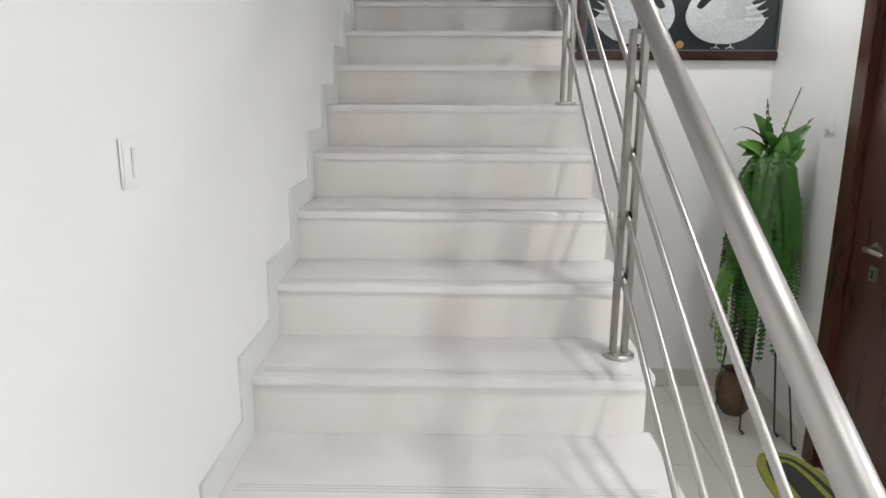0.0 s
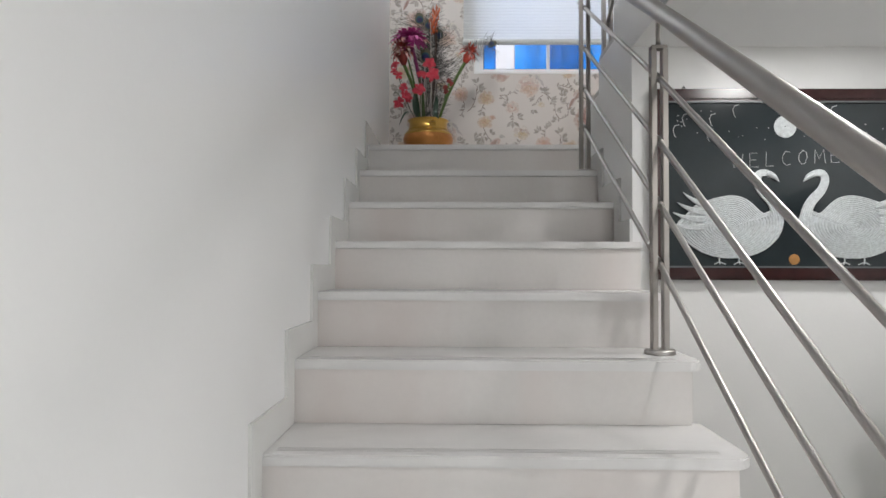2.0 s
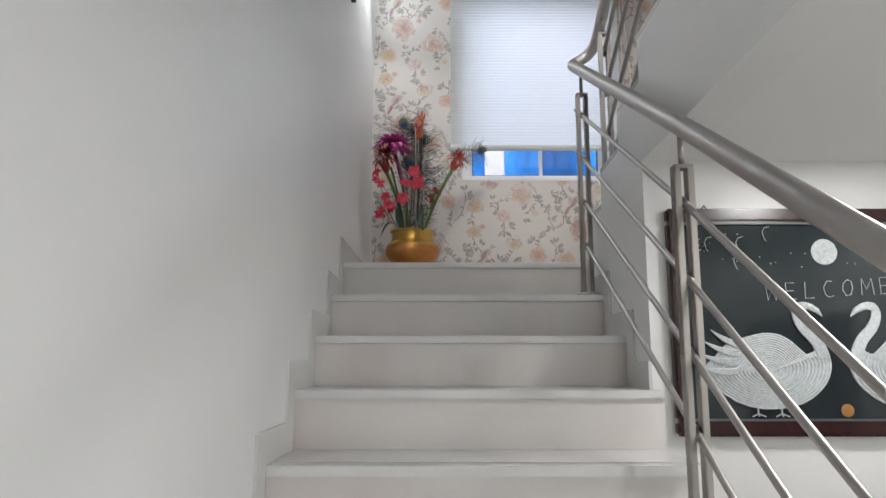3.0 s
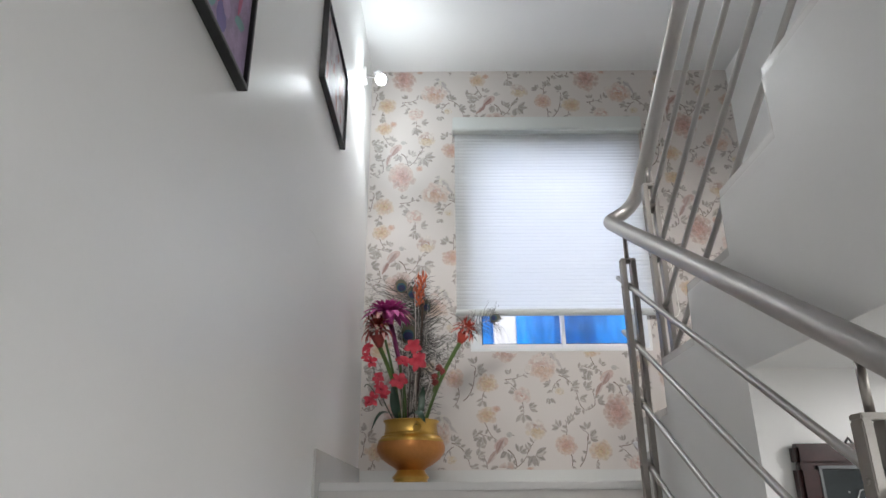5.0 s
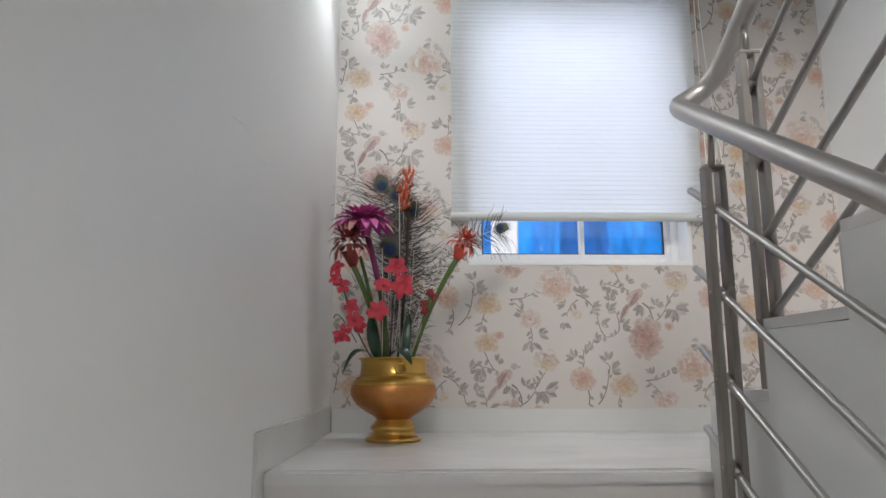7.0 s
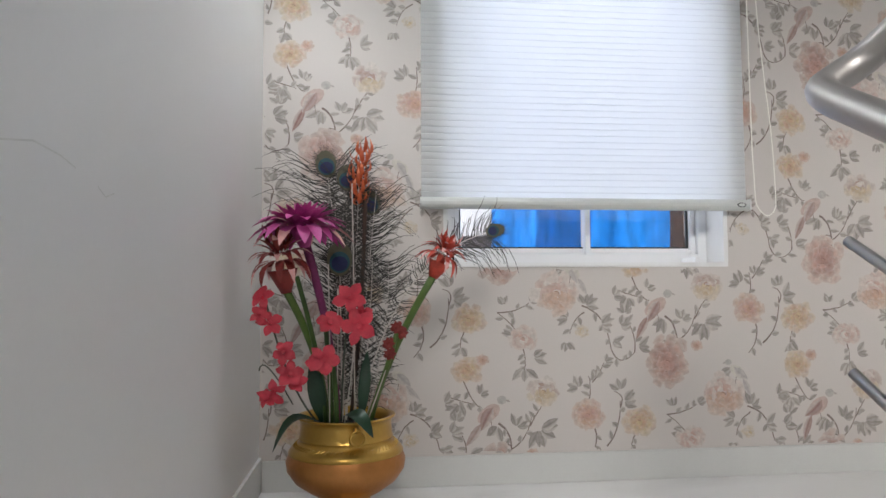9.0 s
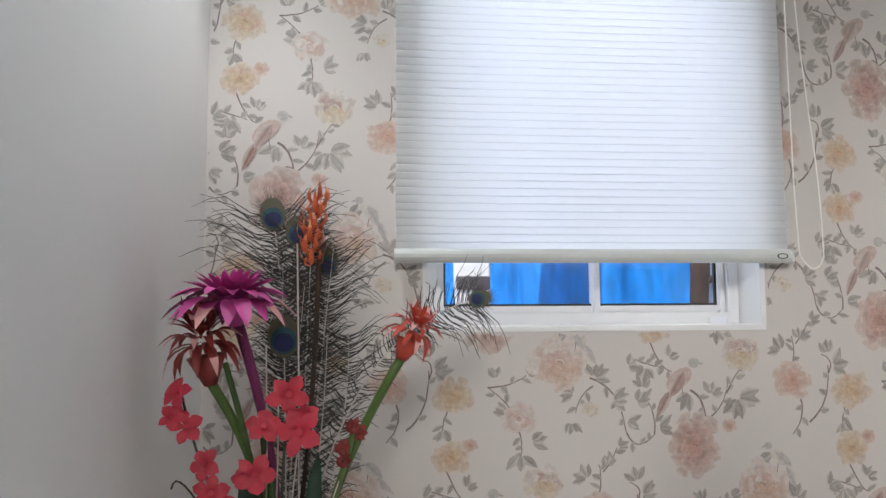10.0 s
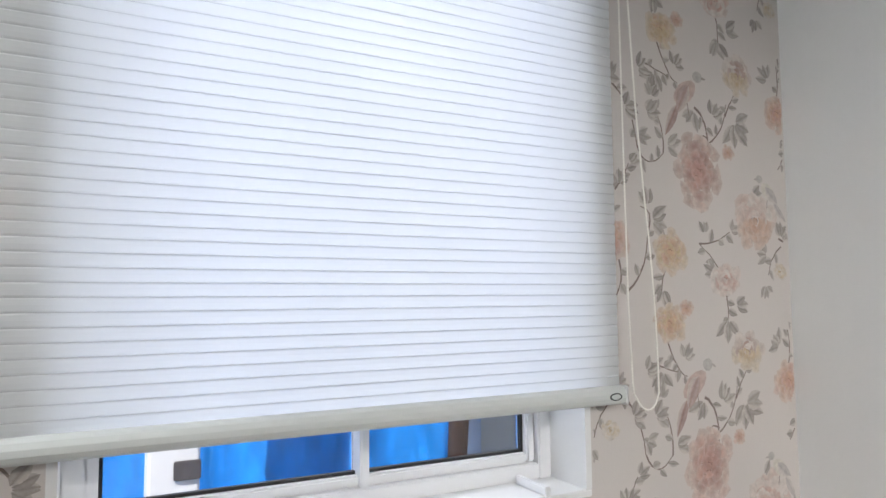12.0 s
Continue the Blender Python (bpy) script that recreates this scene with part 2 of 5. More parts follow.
# ---- the plan ----
RISE, RUN, Y0 = 0.17, 0.2975, 3.19        # lower flight: tread k has its nose at Y0 + RUN * k, height RISE * k
FLOOR, LAND = -0.68, 1.70
UP_RISE, UP_RUN, UP_Y = 0.1425, 0.287, 6.174  # upper flight; its first riser is higher by UP_LIFT
UP_LIFT = 0.032
WELL = 1.072                               # face of the wall between the flights
EAST = 2.115                                # the east wall
NORTH = 7.26                               # the papered wall
SWAN = 5.325                               # the wall with the picture
CEILING, SOFFIT = 4.067, 1.90


def nose(k):
    return Y0 + RUN * k, RISE * k


def upper(j):
    return UP_Y - UP_RUN * (j - 1), LAND + UP_LIFT + UP_RISE * j


def structure(name, bm, mat, label="", parent=None):
    ob = part(name, bm, mat, parent, label)
    ob["kind"] = "structure"
    return ob


# ---- large structure ----
def shell():
    structure("wall_west", box(-0.15, 0, -1.5, NORTH + 0.2, FLOOR, 5.4), WALL, "smooth unseen white wall added to close off the sky beside the marble stairs")
    bm = bmesh.new()
    wx0, wx1, wz0, wz1 = 0.556, 1.482, 2.368, 3.56
    add_box(bm, 0, wx0, NORTH, NORTH + 0.2, FLOOR, CEILING)
    add_box(bm, wx1, EAST, NORTH, NORTH + 0.2, FLOOR, CEILING)
    add_box(bm, wx0, wx1, NORTH, NORTH + 0.2, FLOOR, wz0)
    add_box(bm, wx0, wx1, NORTH, NORTH + 0.2, wz1, CEILING)
    structure("wall_north", bm, PAPER, "pearl grey wallpaper printed with pink and apricot flowers and birds")
    bm = bmesh.new()
    dy0, dy1 = 3.61, 4.58
    add_box(bm, EAST, EAST + 0.15, dy1, NORTH + 0.2, FLOOR, 5.4)
    add_box(bm, EAST, EAST + 0.15, dy0, dy1, FLOOR + 2.16, 5.4)
    add_box(bm, EAST, EAST + 0.15, 3.4, dy0, FLOOR, 5.4)
    structure("wall_east", bm, WALL, "smooth unseen white wall added to close off the sky with a dark wooden door")
    bm = bmesh.new()
    # the wall between the flights and the stepped side of the upper flight
    pts = [(SWAN, LAND - 0.4), (SWAN, SOFFIT), (-1.5, SOFFIT), (-1.5, 3.05)]
    for j in range(9, 0, -1):
        y, z = upper(j)
        if j == 9:
            pts.append((y, z))
        else:
            pts += [(upper(j + 1)[0], z), (y, z)]
    pts += [(UP_Y, FLOOR), (SWAN, FLOOR)]
    add_prism_x(bm, pts, WELL, WELL + 0.12)
    structure("wall_stairwell", bm, WALL, "unseen white wall added to close off the sky between the stair flights with a stepped top")
    structure("wall_picture", box(WELL + 0.12, EAST, SWAN, SWAN + 0.12, FLOOR, SOFFIT), WALL, "unseen white wall added to close off the sky under the upper stairs")
    bm = bmesh.new()
    pts = [(-1.5, SOFFIT), (-1.5, 3.05)]
    for j in range(9, 0, -1):
        y, z = upper(j)
        if j == 9:
            pts.append((y, z))
        else:
            pts += [(upper(j + 1)[0], z), (y, z)]
    pts += [(UP_Y, LAND - 0.15), (UP_Y - 0.1, LAND - 0.15), (5.6, SOFFIT)]
    add_prism_x(bm, pts, WELL + 0.12, EAST)
    structure("ceiling_hall", bm, CEIL, "unseen white ceiling added to close off the sky under the upper stairs")
    structure("ceiling", box(0, EAST, 4.2, NORTH, CEILING, CEILING + 0.15), CEIL, "unseen white ceiling added to close off the sky over the stair landing")
    # the remaining walls and ceilings are unseen, added to keep skylight out
    bm = bmesh.new()
    add_box(bm, 0, 4.4, -1.5, 4.2, 5.4, 5.55)
    structure("ceiling_upper_hall", bm, CEIL, "unseen white ceiling added over the upper hall")
    structure("wall_over_landing", box(0, EAST, 4.1, 4.2, CEILING, 5.4), WALL, "unseen white wall added to close off the sky")
    structure("ceiling_room", box(EAST, 4.4, -1.5, 5.4, SOFFIT, 3.05), CEIL, "unseen white ceiling added to close off the sky")
    structure("wall_south", box(-0.15, 4.55, -1.65, -1.5, FLOOR, 5.4), WALL, "unseen white wall added to close off the sky")
    # unseen wall with an added opening, around the hall fill lamp
    bm = bmesh.new()
    add_box(bm, 4.4, 4.55, -1.5, -0.3, FLOOR, SOFFIT)
    add_box(bm, 4.4, 4.55, 1.5, 3.4, FLOOR, SOFFIT)
    add_box(bm, 4.4, 4.55, -0.3, 1.5, FLOOR, 0.0)
    add_box(bm, 4.4, 4.55, -0.3, 1.5, 1.75, SOFFIT)
    add_box(bm, 4.4, 4.55, -1.5, 5.4, 3.05, 5.4)
    structure("wall_far_east", bm, WALL, "unseen white wall added with a plain opening")
    structure("wall_room_north", box(EAST + 0.15, 4.4, 3.4, 3.55, FLOOR, 5.4), WALL, "unseen white wall added to close off the sky")
    structure("wall_closet", box(EAST + 0.3, EAST + 0.35, 3.55, 5.4, FLOOR, SOFFIT), WALL, "unseen white wall added behind the door")


def floor_tiles():
    fl = structure("floor", box(-0.15, 4.5, -1.5, 5.4, FLOOR - 0.1, FLOOR - 0.004), GROUT, "glossy cream floor tiles with thin dark joints")
    me = None
    for ix in range(8):
        for iy in range(12):
            x, y = -0.1 + 0.6 * ix, -1.5 + 0.6 * iy
            x1, y1 = min(x + 0.597, 4.4), min(y + 0.597, SWAN)
            if x1 - x < 0.05 or y1 - y < 0.05:
                continue
            if me is None or abs(x1 - x - 0.597) > 1e-6 or abs(y1 - y - 0.597) > 1e-6:
                ob = part("tile", box(0, x1 - x, 0, y1 - y, -0.004, 0, 0.0008), TILE, fl)
                if me is None:
                    me = ob.data
            else:
                ob = new("tile", me)
                ob.parent = fl
            ob.location = (x, y, FLOOR)


def lower_stairs():
    st = structure("stairs_lower", bmesh.new(), RISER, "white marble steps with grooved nosings and rounded edges")
    bm = bmesh.new()
    pts = [(2.33, FLOOR)]
    for k in range(-3, 11):
        y, z = nose(k)
        pts += [(y + 0.04, z - RISE - 0.026 if k > -3 else FLOOR), (y + 0.04, z - 0.026)]
    pts = pts[1:] + [(NORTH, LAND - 0.026), (NORTH, LAND - 0.2), (6.0, LAND - 0.2), (5.4, FLOOR)]
    add_prism_x(bm, pts, 0.0, WELL)
    part("core", bm, RISER, st)
    for k in range(-3, 11):
        y, z = nose(k)
        open_side = k < 7
        x1 = 1.09 if k < 8 else WELL
        if k < 10:
            # tread slab, its outer front corner rounded
            bm = bmesh.new()
            y1 = y + RUN + 0.04
            prof = []
            if open_side:
                for i in range(7):
                    a = -math.pi / 2 + math.pi / 2 * i / 6
                    prof.append((x1 - 0.035 + 0.035 * math.cos(a), y + 0.035 + 0.035 * math.sin(a)))
            else:
                prof = [(x1, y)]
            if k == 7:
                prof += [(x1, SWAN), (WELL, SWAN)]
                prof += [(WELL, y1), (0.0, y1), (0.0, y)]
            else:
                prof += [(x1, y1), (0.0, y1), (0.0, y)]
            lo = [bm.verts.new((px, py, z - 0.026)) for px, py in prof]
            hi = [bm.verts.new((px, py, z)) for px, py in prof]
            bm.faces.new(lo[::-1])
            bm.faces.new(hi)
            for i in range(len(prof)):
                j = (i + 1) % len(prof)
                bm.faces.new((lo[i], lo[j], hi[j], hi[i]))
            es = [e for e in bm.edges if abs(e.verts[0].co.y - y) < 0.05 and abs(e.verts[1].co.y - y) < 0.05 and abs(e.verts[0].co.z - e.verts[1].co.z) < 1e-6]
            bmesh.ops.bevel(bm, geom=es, offset=0.004, segments=2, affect="EDGES")
            part("tread", bm, MARBLE, st)
            for i, g in enumerate((0.035, 0.047, 0.059)):
                part("groove", box(0.03, x1 - 0.06, y + g, y + g + 0.0022, z + 0.0002, z + 0.0008), GROOVE, st)
        zb = z - RISE if k > -3 else FLOOR
        part("riser", box(0.0, x1 - (0.03 if open_side else 0.0), y + 0.013, y + 0.0398, zb + 0.0005, z - 0.0262), RISER, st)


GROOVE = material("grooved_marble", (0.58, 0.57, 0.56), 0.6)


def landing():
    la = structure("floor_landing", bmesh.new(), MARBLE, "white marble landing floor")
    y, z = nose(10)
    part("slab", box(0, EAST, y, NORTH, z - 0.026, z, 0.004), MARBLE, la)
    for g in (0.035, 0.047, 0.059):
        part("groove", box(0.03, 1.04, y + g, y + g + 0.0022, z + 0.0002, z + 0.0008), GROOVE, la)


def skirtings():
    bm = bmesh.new()
    pts = []
    for k in range(-3, 11):
        y, z = nose(k)
        zl = z - RISE + 0.085 if k > -3 else FLOOR + 0.085
        pts += [(y - 0.08, zl), (y - 0.08, z + (0.085 if k < 10 else 0.10))]
    pts = [(-1.5, FLOOR + 0.085)] + pts + [(NORTH, LAND + 0.10), (NORTH, LAND + 0.001)]
    for k in range(10, -4, -1):
        y, z = nose(k)
        pts += [(y, z + 0.001), (y, z - RISE + 0.001 if k > -3 else FLOOR + 0.001)]
    pts += [(-1.5, FLOOR + 0.001)]
    add_prism_x(bm, pts, 0.0, 0.008)
    structure("baseboard_west", bm, SKIRT, "grey-white marble skirting stepped along the stairs")
    structure("baseboard_north", box(0.012, EAST, NORTH - 0.012, NORTH, LAND, LAND + 0.09, 0.002), SKIRT, "grey-white marble skirting under the wallpaper")
    structure("baseboard_picture_wall", box(WELL + 0.03, EAST, SWAN - 0.012, SWAN, FLOOR, FLOOR + 0.10, 0.002), TILE, "cream tile skirting")
    structure("baseboard_east", box(EAST - 0.012, EAST, 4.585, SWAN - 0.012, FLOOR, FLOOR + 0.10, 0.002), TILE, "cream tile skirting")
    bm = bmesh.new()
    pts = []
    for k in (8, 9, 10):
        y, z = nose(k)
        pts += [(y - 0.08, z - RISE + 0.085), (y - 0.08, z + 0.085)]
    pts[0] = (SWAN, 7 * RISE + 0.085)
    pts[1] = (nose(8)[0] - 0.08, 7 * RISE + 0.085)
    pts = [(SWAN, 7 * RISE + 0.085), (nose(8)[0] - 0.08, 7 * RISE + 0.085), (nose(8)[0] - 0.08, 8 * RISE + 0.085)] + pts[2:]
    pts += [(UP_Y, LAND + 0.085), (UP_Y, LAND + 0.001)]
    for k in (10, 9, 8):
        y, z = nose(k)
        pts += [(y, z + 0.001), (y, z - RISE + 0.001)]
    pts += [(SWAN, 7 * RISE + 0.001)]
    add_prism_x(bm, pts, WELL - 0.010, WELL)
    structure("baseboard_stairwell", bm, SKIRT, "grey-white marble skirting stepped along the stairs")


def upper_stairs():
    st = structure("stairs_upper", bmesh.new(), RISER, "white marble steps seen from below")
    for j in range(1, 10):
        y, z = upper(j)
        part("tread", box(WELL + 0.0015, EAST, y - UP_RUN + 0.001, y, z + 0.001, z + 0.022), MARBLE, st)
        part("riser", box(WELL + 0.003, EAST, y + 0.0005, y + 0.01, z - UP_RISE + (0.0225 if j > 1 else 0.001 - UP_LIFT), z - 0.0005), RISER, st)


shell()
floor_tiles()
lower_stairs()
landing()
skirtings()
upper_stairs()


# ---- railing ----
RAIL_Y = (2.35, 3.66, 4.84, 5.955, 6.085)
RAIL_Z = ((0.177, 0.930, 1.650, 2.290, 2.364), (0.0, 0.750, 1.465, 2.100, 2.174), (-0.17, 0.577, 1.285, 1.915, 1.989), (-0.34, 0.400, 1.110, 1.735, 1.809))
UPPER_SLOPE = 0.535


def rail_at(q, y):
    """Height of the thin rail q, counted from the top, at y."""
    return float(np.interp(y, RAIL_Y, RAIL_Z[q]))


def handrail_at(y):
    return float(np.interp(y, (2.3, 3.66, 4.84, 6.06), (0.372, 1.140, 1.846, 2.552)))


def post(rl, x, y, z, zt, heights, slope, stem_to, upper_flight):
    """Two flat bars joined by a cap, with a collar and a bolt head at each rail."""
    half = 0.0240
    po = part("post", box(x - half, x + half, y - 0.016, y + 0.016, zt - 0.010, zt, 0.002), POST_STEEL, rl)
    for s in (-1, 1):
        lo = z + 0.008
        if upper_flight:
            lo = z - 0.15 if s < 0 else z + 0.004
        xb = x + s * 0.0162
        part("bar", box(xb - 0.0078, xb + 0.0078, y - 0.016, y + 0.016, lo, zt - 0.010, 0.0018), POST_STEEL, po)
        for hz in heights:
            part("bolt", tube([(xb + s * 0.0078, y, hz), (xb + s * 0.0115, y, hz)], [0.006, 0.0045], 12), POST_STEEL, po)
    for hz in heights:
        part("collar", tube([(x, y - 0.018, hz - 0.018 * slope), (x, y + 0.018, hz + 0.018 * slope)], 0.0105, 14), POST_STEEL, po, smooth=True)
    part("stem", tube([(x, y, zt), (x, y, stem_to)], 0.0072, 12), POST_STEEL, po, smooth=True)
    if upper_flight:
        part("foot_plate", box(x - 0.030, x - 0.006, y - 0.018, y + 0.018, z - 0.158, z - 0.15, 0.001), STEEL, po)
    else:
        part("base_flange", lathe([(0.0001, 0), (0.043, 0), (0.044, 0.002), (0.044, 0.011), (0.041, 0.014), (0.0001, 0.014)], 32, (x, y, z)), STEEL, po)


def railing():
    rl = thing("stair_railing", "brushed stainless steel stair railing with round handrail and thin rails", "railing", (1.02, 6.0, LAND))
    X, XU, YU = 1.022, 1.128, 5.965
    upper_rail = (2.580, 2.398, 2.215, 2.045)
    path = [Vector((X - 0.014 * max(0.0, 3.66 - y), y, handrail_at(y))) for y in (2.3, 3.0, 3.66, 4.25, 4.84, 5.5, 6.06)]
    path += bez((X, 6.09, 2.569), (X + 0.001, 6.150, 2.604), (X + 0.024, 6.150, 2.615), 6)
    path += bez((X + 0.050, 6.152, 2.632), (XU, 6.150, 2.665), (XU, 6.06, 2.705), 6)
    path += [Vector((XU, y, 2.755 + 0.560 * (YU - y))) for y in (5.965, 5.0, 4.0)]
    part("handrail", tube(path, 0.0250, 20), STEEL, rl, smooth=True)
    for q in range(4):
        part("rail", tube([(X, y, z) for y, z in zip(RAIL_Y, RAIL_Z[q])], 0.0083, 12), STEEL, rl, smooth=True)
    for h in upper_rail:
        a, b = YU + 0.02, 4.0
        part("rail", tube([(XU, a, h + UPPER_SLOPE * (YU - a)), (XU, b, h + UPPER_SLOPE * (YU - b))], 0.0083, 12), STEEL, rl, smooth=True)
    for y, z, zt in ((2.45, -3 * RISE, 0.373), (3.66, RISE, 1.072), (4.84, 5 * RISE, 1.742), (5.955, 9 * RISE, 2.385)):
        post(rl, X, y, z, zt, [rail_at(q, y) for q in range(4)], 0.575, handrail_at(y) - 0.02, False)
    for n in (0, 4):
        y, dz = YU - n * UP_RUN, n * UP_RUN * UPPER_SLOPE
        post(rl, XU, y, 2.020 + dz, 2.664 + dz, [h + dz for h in upper_rail], -UPPER_SLOPE, 2.740 + n * UP_RUN * 0.56, True)


railing()


# ---- window, blind and what lies outside ----
def window():
    x0, x1, z0, z1 = 0.556, 1.482, 2.368, 3.56
    w = structure("window_1", bmesh.new(), UPVC, "white window with deep white reveal and two panes")
    bm = bmesh.new()
    add_box(bm, x0 - 0.002, x0 + 0.012, NORTH - 0.002, NORTH + 0.2, z0 + 0.012, z1 - 0.012)
    add_box(bm, x1 - 0.012, x1 + 0.002, NORTH - 0.002, NORTH + 0.2, z0 + 0.012, z1 - 0.012)
    add_box(bm, x0 - 0.002, x1 + 0.002, NORTH - 0.002, NORTH + 0.2, z1 - 0.012, z1 + 0.002)
    part("window_reveal", bm, WALL, w)
    part("window_sill", box(x0 - 0.002, x1 + 0.002, NORTH - 0.003, NORTH + 0.2, z0 - 0.002, z0 + 0.012, 0.002), WALL, w)
    part("sill_joint", box(1.372, 1.384, NORTH - 0.0035, NORTH + 0.10, z0 + 0.0122, z0 + 0.030, 0.002), UPVC, w)
    a0, a1, b0, b1 = x0 + 0.012, x1 - 0.012, z0 + 0.012, z1 - 0.012
    bm = bmesh.new()
    y = NORTH + 0.11
    f = 0.032
    add_box(bm, a0, a0 + f, y, y + 0.06, b0, b1, 0.003)
    add_box(bm, a1 - f, a1, y, y + 0.06, b0, b1, 0.003)
    add_box(bm, a0 + f, a1 - f, y, y + 0.06, b0, b0 + f, 0.003)
    add_box(bm, a0 + f, a1 - f, y, y + 0.06, b1 - f, b1, 0.003)
    part("window_frame", bm, UPVC, w)
    bm = bmesh.new()
    s0, s1, t0, t1 = a0 + f, a1 - f, b0 + f, b1 - f
    g = 0.020
    y2 = y + 0.014
    add_box(bm, s0, s0 + g, y2, y2 + 0.04, t0, t1, 0.004)
    add_box(bm, s1 - g, s1, y2, y2 + 0.04, t0, t1, 0.004)
    add_box(bm, s0 + g, s1 - g, y2, y2 + 0.04, t0, t0 + g, 0.004)
    add_box(bm, s0 + g, s1 - g, y2, y2 + 0.04, t1 - g, t1, 0.004)
    part("sash", bm, UPVC, w)
    bm = bmesh.new()
    r = 0.006
    p0, p1, q0, q1 = s0 + g, s1 - g, t0 + g, t1 - g
    y3 = y2 + 0.016
    add_box(bm, p0, p0 + r, y3, y3 + 0.01, q0, q1)
    add_box(bm, p1 - r, p1, y3, y3 + 0.01, q0, q1)
    add_box(bm, p0 + r, p1 - r, y3, y3 + 0.01, q0, q0 + r)
    add_box(bm, p0 + r, p1 - r, y3, y3 + 0.01, q1 - r, q1)
    part("seal", bm, RUBBER, w, "black rubber glazing seal")
    part("mullion", box(1.045, 1.063, y + 0.002, y + 0.055, b0 + 0.02, b1 - 0.02, 0.003), UPVC, w)
    for u0, u1 in ((p0 + r, 1.045), (1.063, p1 - r)):
        pane = part("pane", box(u0, u1, y3 + 0.012, y3 + 0.016, q0, q1), GLASS, w)
        pane.visible_shadow = False


def blind():
    b = thing("window_blind", "white cellular blind lowered over most of the window", "blind", (1.0, 7.2, 3.62))
    x0, x1 = 0.480, 1.538
    part("cassette", box(x0 - 0.006, x1 + 0.004, 7.175, 7.257, 3.614, 3.70, 0.006), CASSETTE, b, "pale grey head box")
    bm = bmesh.new()
    z, pitch = 2.578, 0.0202
    prof = []
    while z < 3.61:
        for t, d in ((0, 0.0), (0.05, 0.0022), (0.15, 0.0030), (0.5, 0.0034), (0.85, 0.0030), (0.95, 0.0022)):
            prof.append((7.232 - d, z + t * pitch))
        z += pitch
    xs = [x0 + 0.004 + (x1 - x0 - 0.008) * i / 10 for i in range(11)]
    rows = [[bm.verts.new((x, py, pz)) for x in xs] for py, pz in prof]
    for r, s in zip(rows, rows[1:]):
        for i in range(10):
            bm.faces.new((r[i], r[i + 1], s[i + 1], s[i]))
    part("fabric", bm, BLIND, b)
    bm = bmesh.new()
    z = 2.578
    while z < 3.61:
        vs = [bm.verts.new((x, 7.2305, z + dz)) for x, dz in ((x0 + 0.004, -0.0004), (x1 - 0.004, -0.0004), (x1 - 0.004, 0.0007), (x0 + 0.004, 0.0007))]
        bm.faces.new(vs)
        z += pitch
    part("seam", bm, SEAM, b, "thin grey glued seams between the cells", kind="stuff")
    bm = bmesh.new()
    pts = []
    for i in range(13):
        a = 2 * math.pi * i / 13
        pts.append((7.229 + 0.017 * math.cos(a), 2.5615 + 0.0175 * math.sin(a) * (1.15 if math.sin(a) > 0 else 1)))
    add_prism_x(bm, pts, x0, x1)
    bar = part("bottom_bar", bm, CASSETTE, b, "pale grey rounded bottom bar", smooth=False)
    part("end_cap", box(x1, x1 + 0.006, 7.211, 7.247, 2.543, 2.582, 0.003), PLASTIC, bar)
    bm = bmesh.new()
    for r0, hh, dy in ((0.0155, 0.0075, 0), (0.012, 0.0052, -0.0004)):
        ring = [bm.verts.new((1.510 + r0 * math.cos(2 * math.pi * i / 24), 7.2115 + dy, 2.5615 + hh * math.sin(2 * math.pi * i / 24))) for i in range(24)]
        bm.faces.new(ring)
        bm.faces.ensure_lookup_table()
        bm.faces[-1].material_index = 0 if dy == 0 else 1
    part("oval_badge", bm, (RUBBER, CASSETTE), bar, "small dark oval badge")
    # bead cord: two strands and a loop
    pts = [(1.550, 7.218, 3.63), (1.552, 7.218, 3.1), (1.554, 7.218, 2.75), (1.560, 7.218, 2.585)]
    pts += [tuple(p) for p in bez((1.562, 7.218, 2.565), (1.592, 7.218, 2.508), (1.620, 7.218, 2.540), 8)]
    pts += [tuple(p) for p in bez((1.629, 7.218, 2.56), (1.630, 7.218, 2.75), (1.606, 7.218, 2.95), 8)]
    pts += [(1.588, 7.218, 3.15), (1.574, 7.218, 3.4), (1.566, 7.218, 3.63)]
    cord = part("cord", tube(pts, 0.0017, 6), CORD, b)
    bm = bmesh.new()
    dist = 0.0
    for a, c in zip(pts, pts[1:]):
        a, c = Vector(a), Vector(c)
        n = max(1, round((c - a).length / 0.0065))
        for i in range(n):
            p = a + (c - a) * i / n
            o = [bm.verts.new(p + Vector(q) * 0.0032) for q in ((1, 0, 0), (0, 1, 0), (-1, 0, 0), (0, -1, 0), (0, 0, 1), (0, 0, -1))]
            for k in range(4):
                bm.faces.new((o[k], o[(k + 1) % 4], o[4]))
                bm.faces.new((o[(k + 1) % 4], o[k], o[5]))
    part("bead", bm, CORD, cord, "small white plastic beads", kind="stuff")


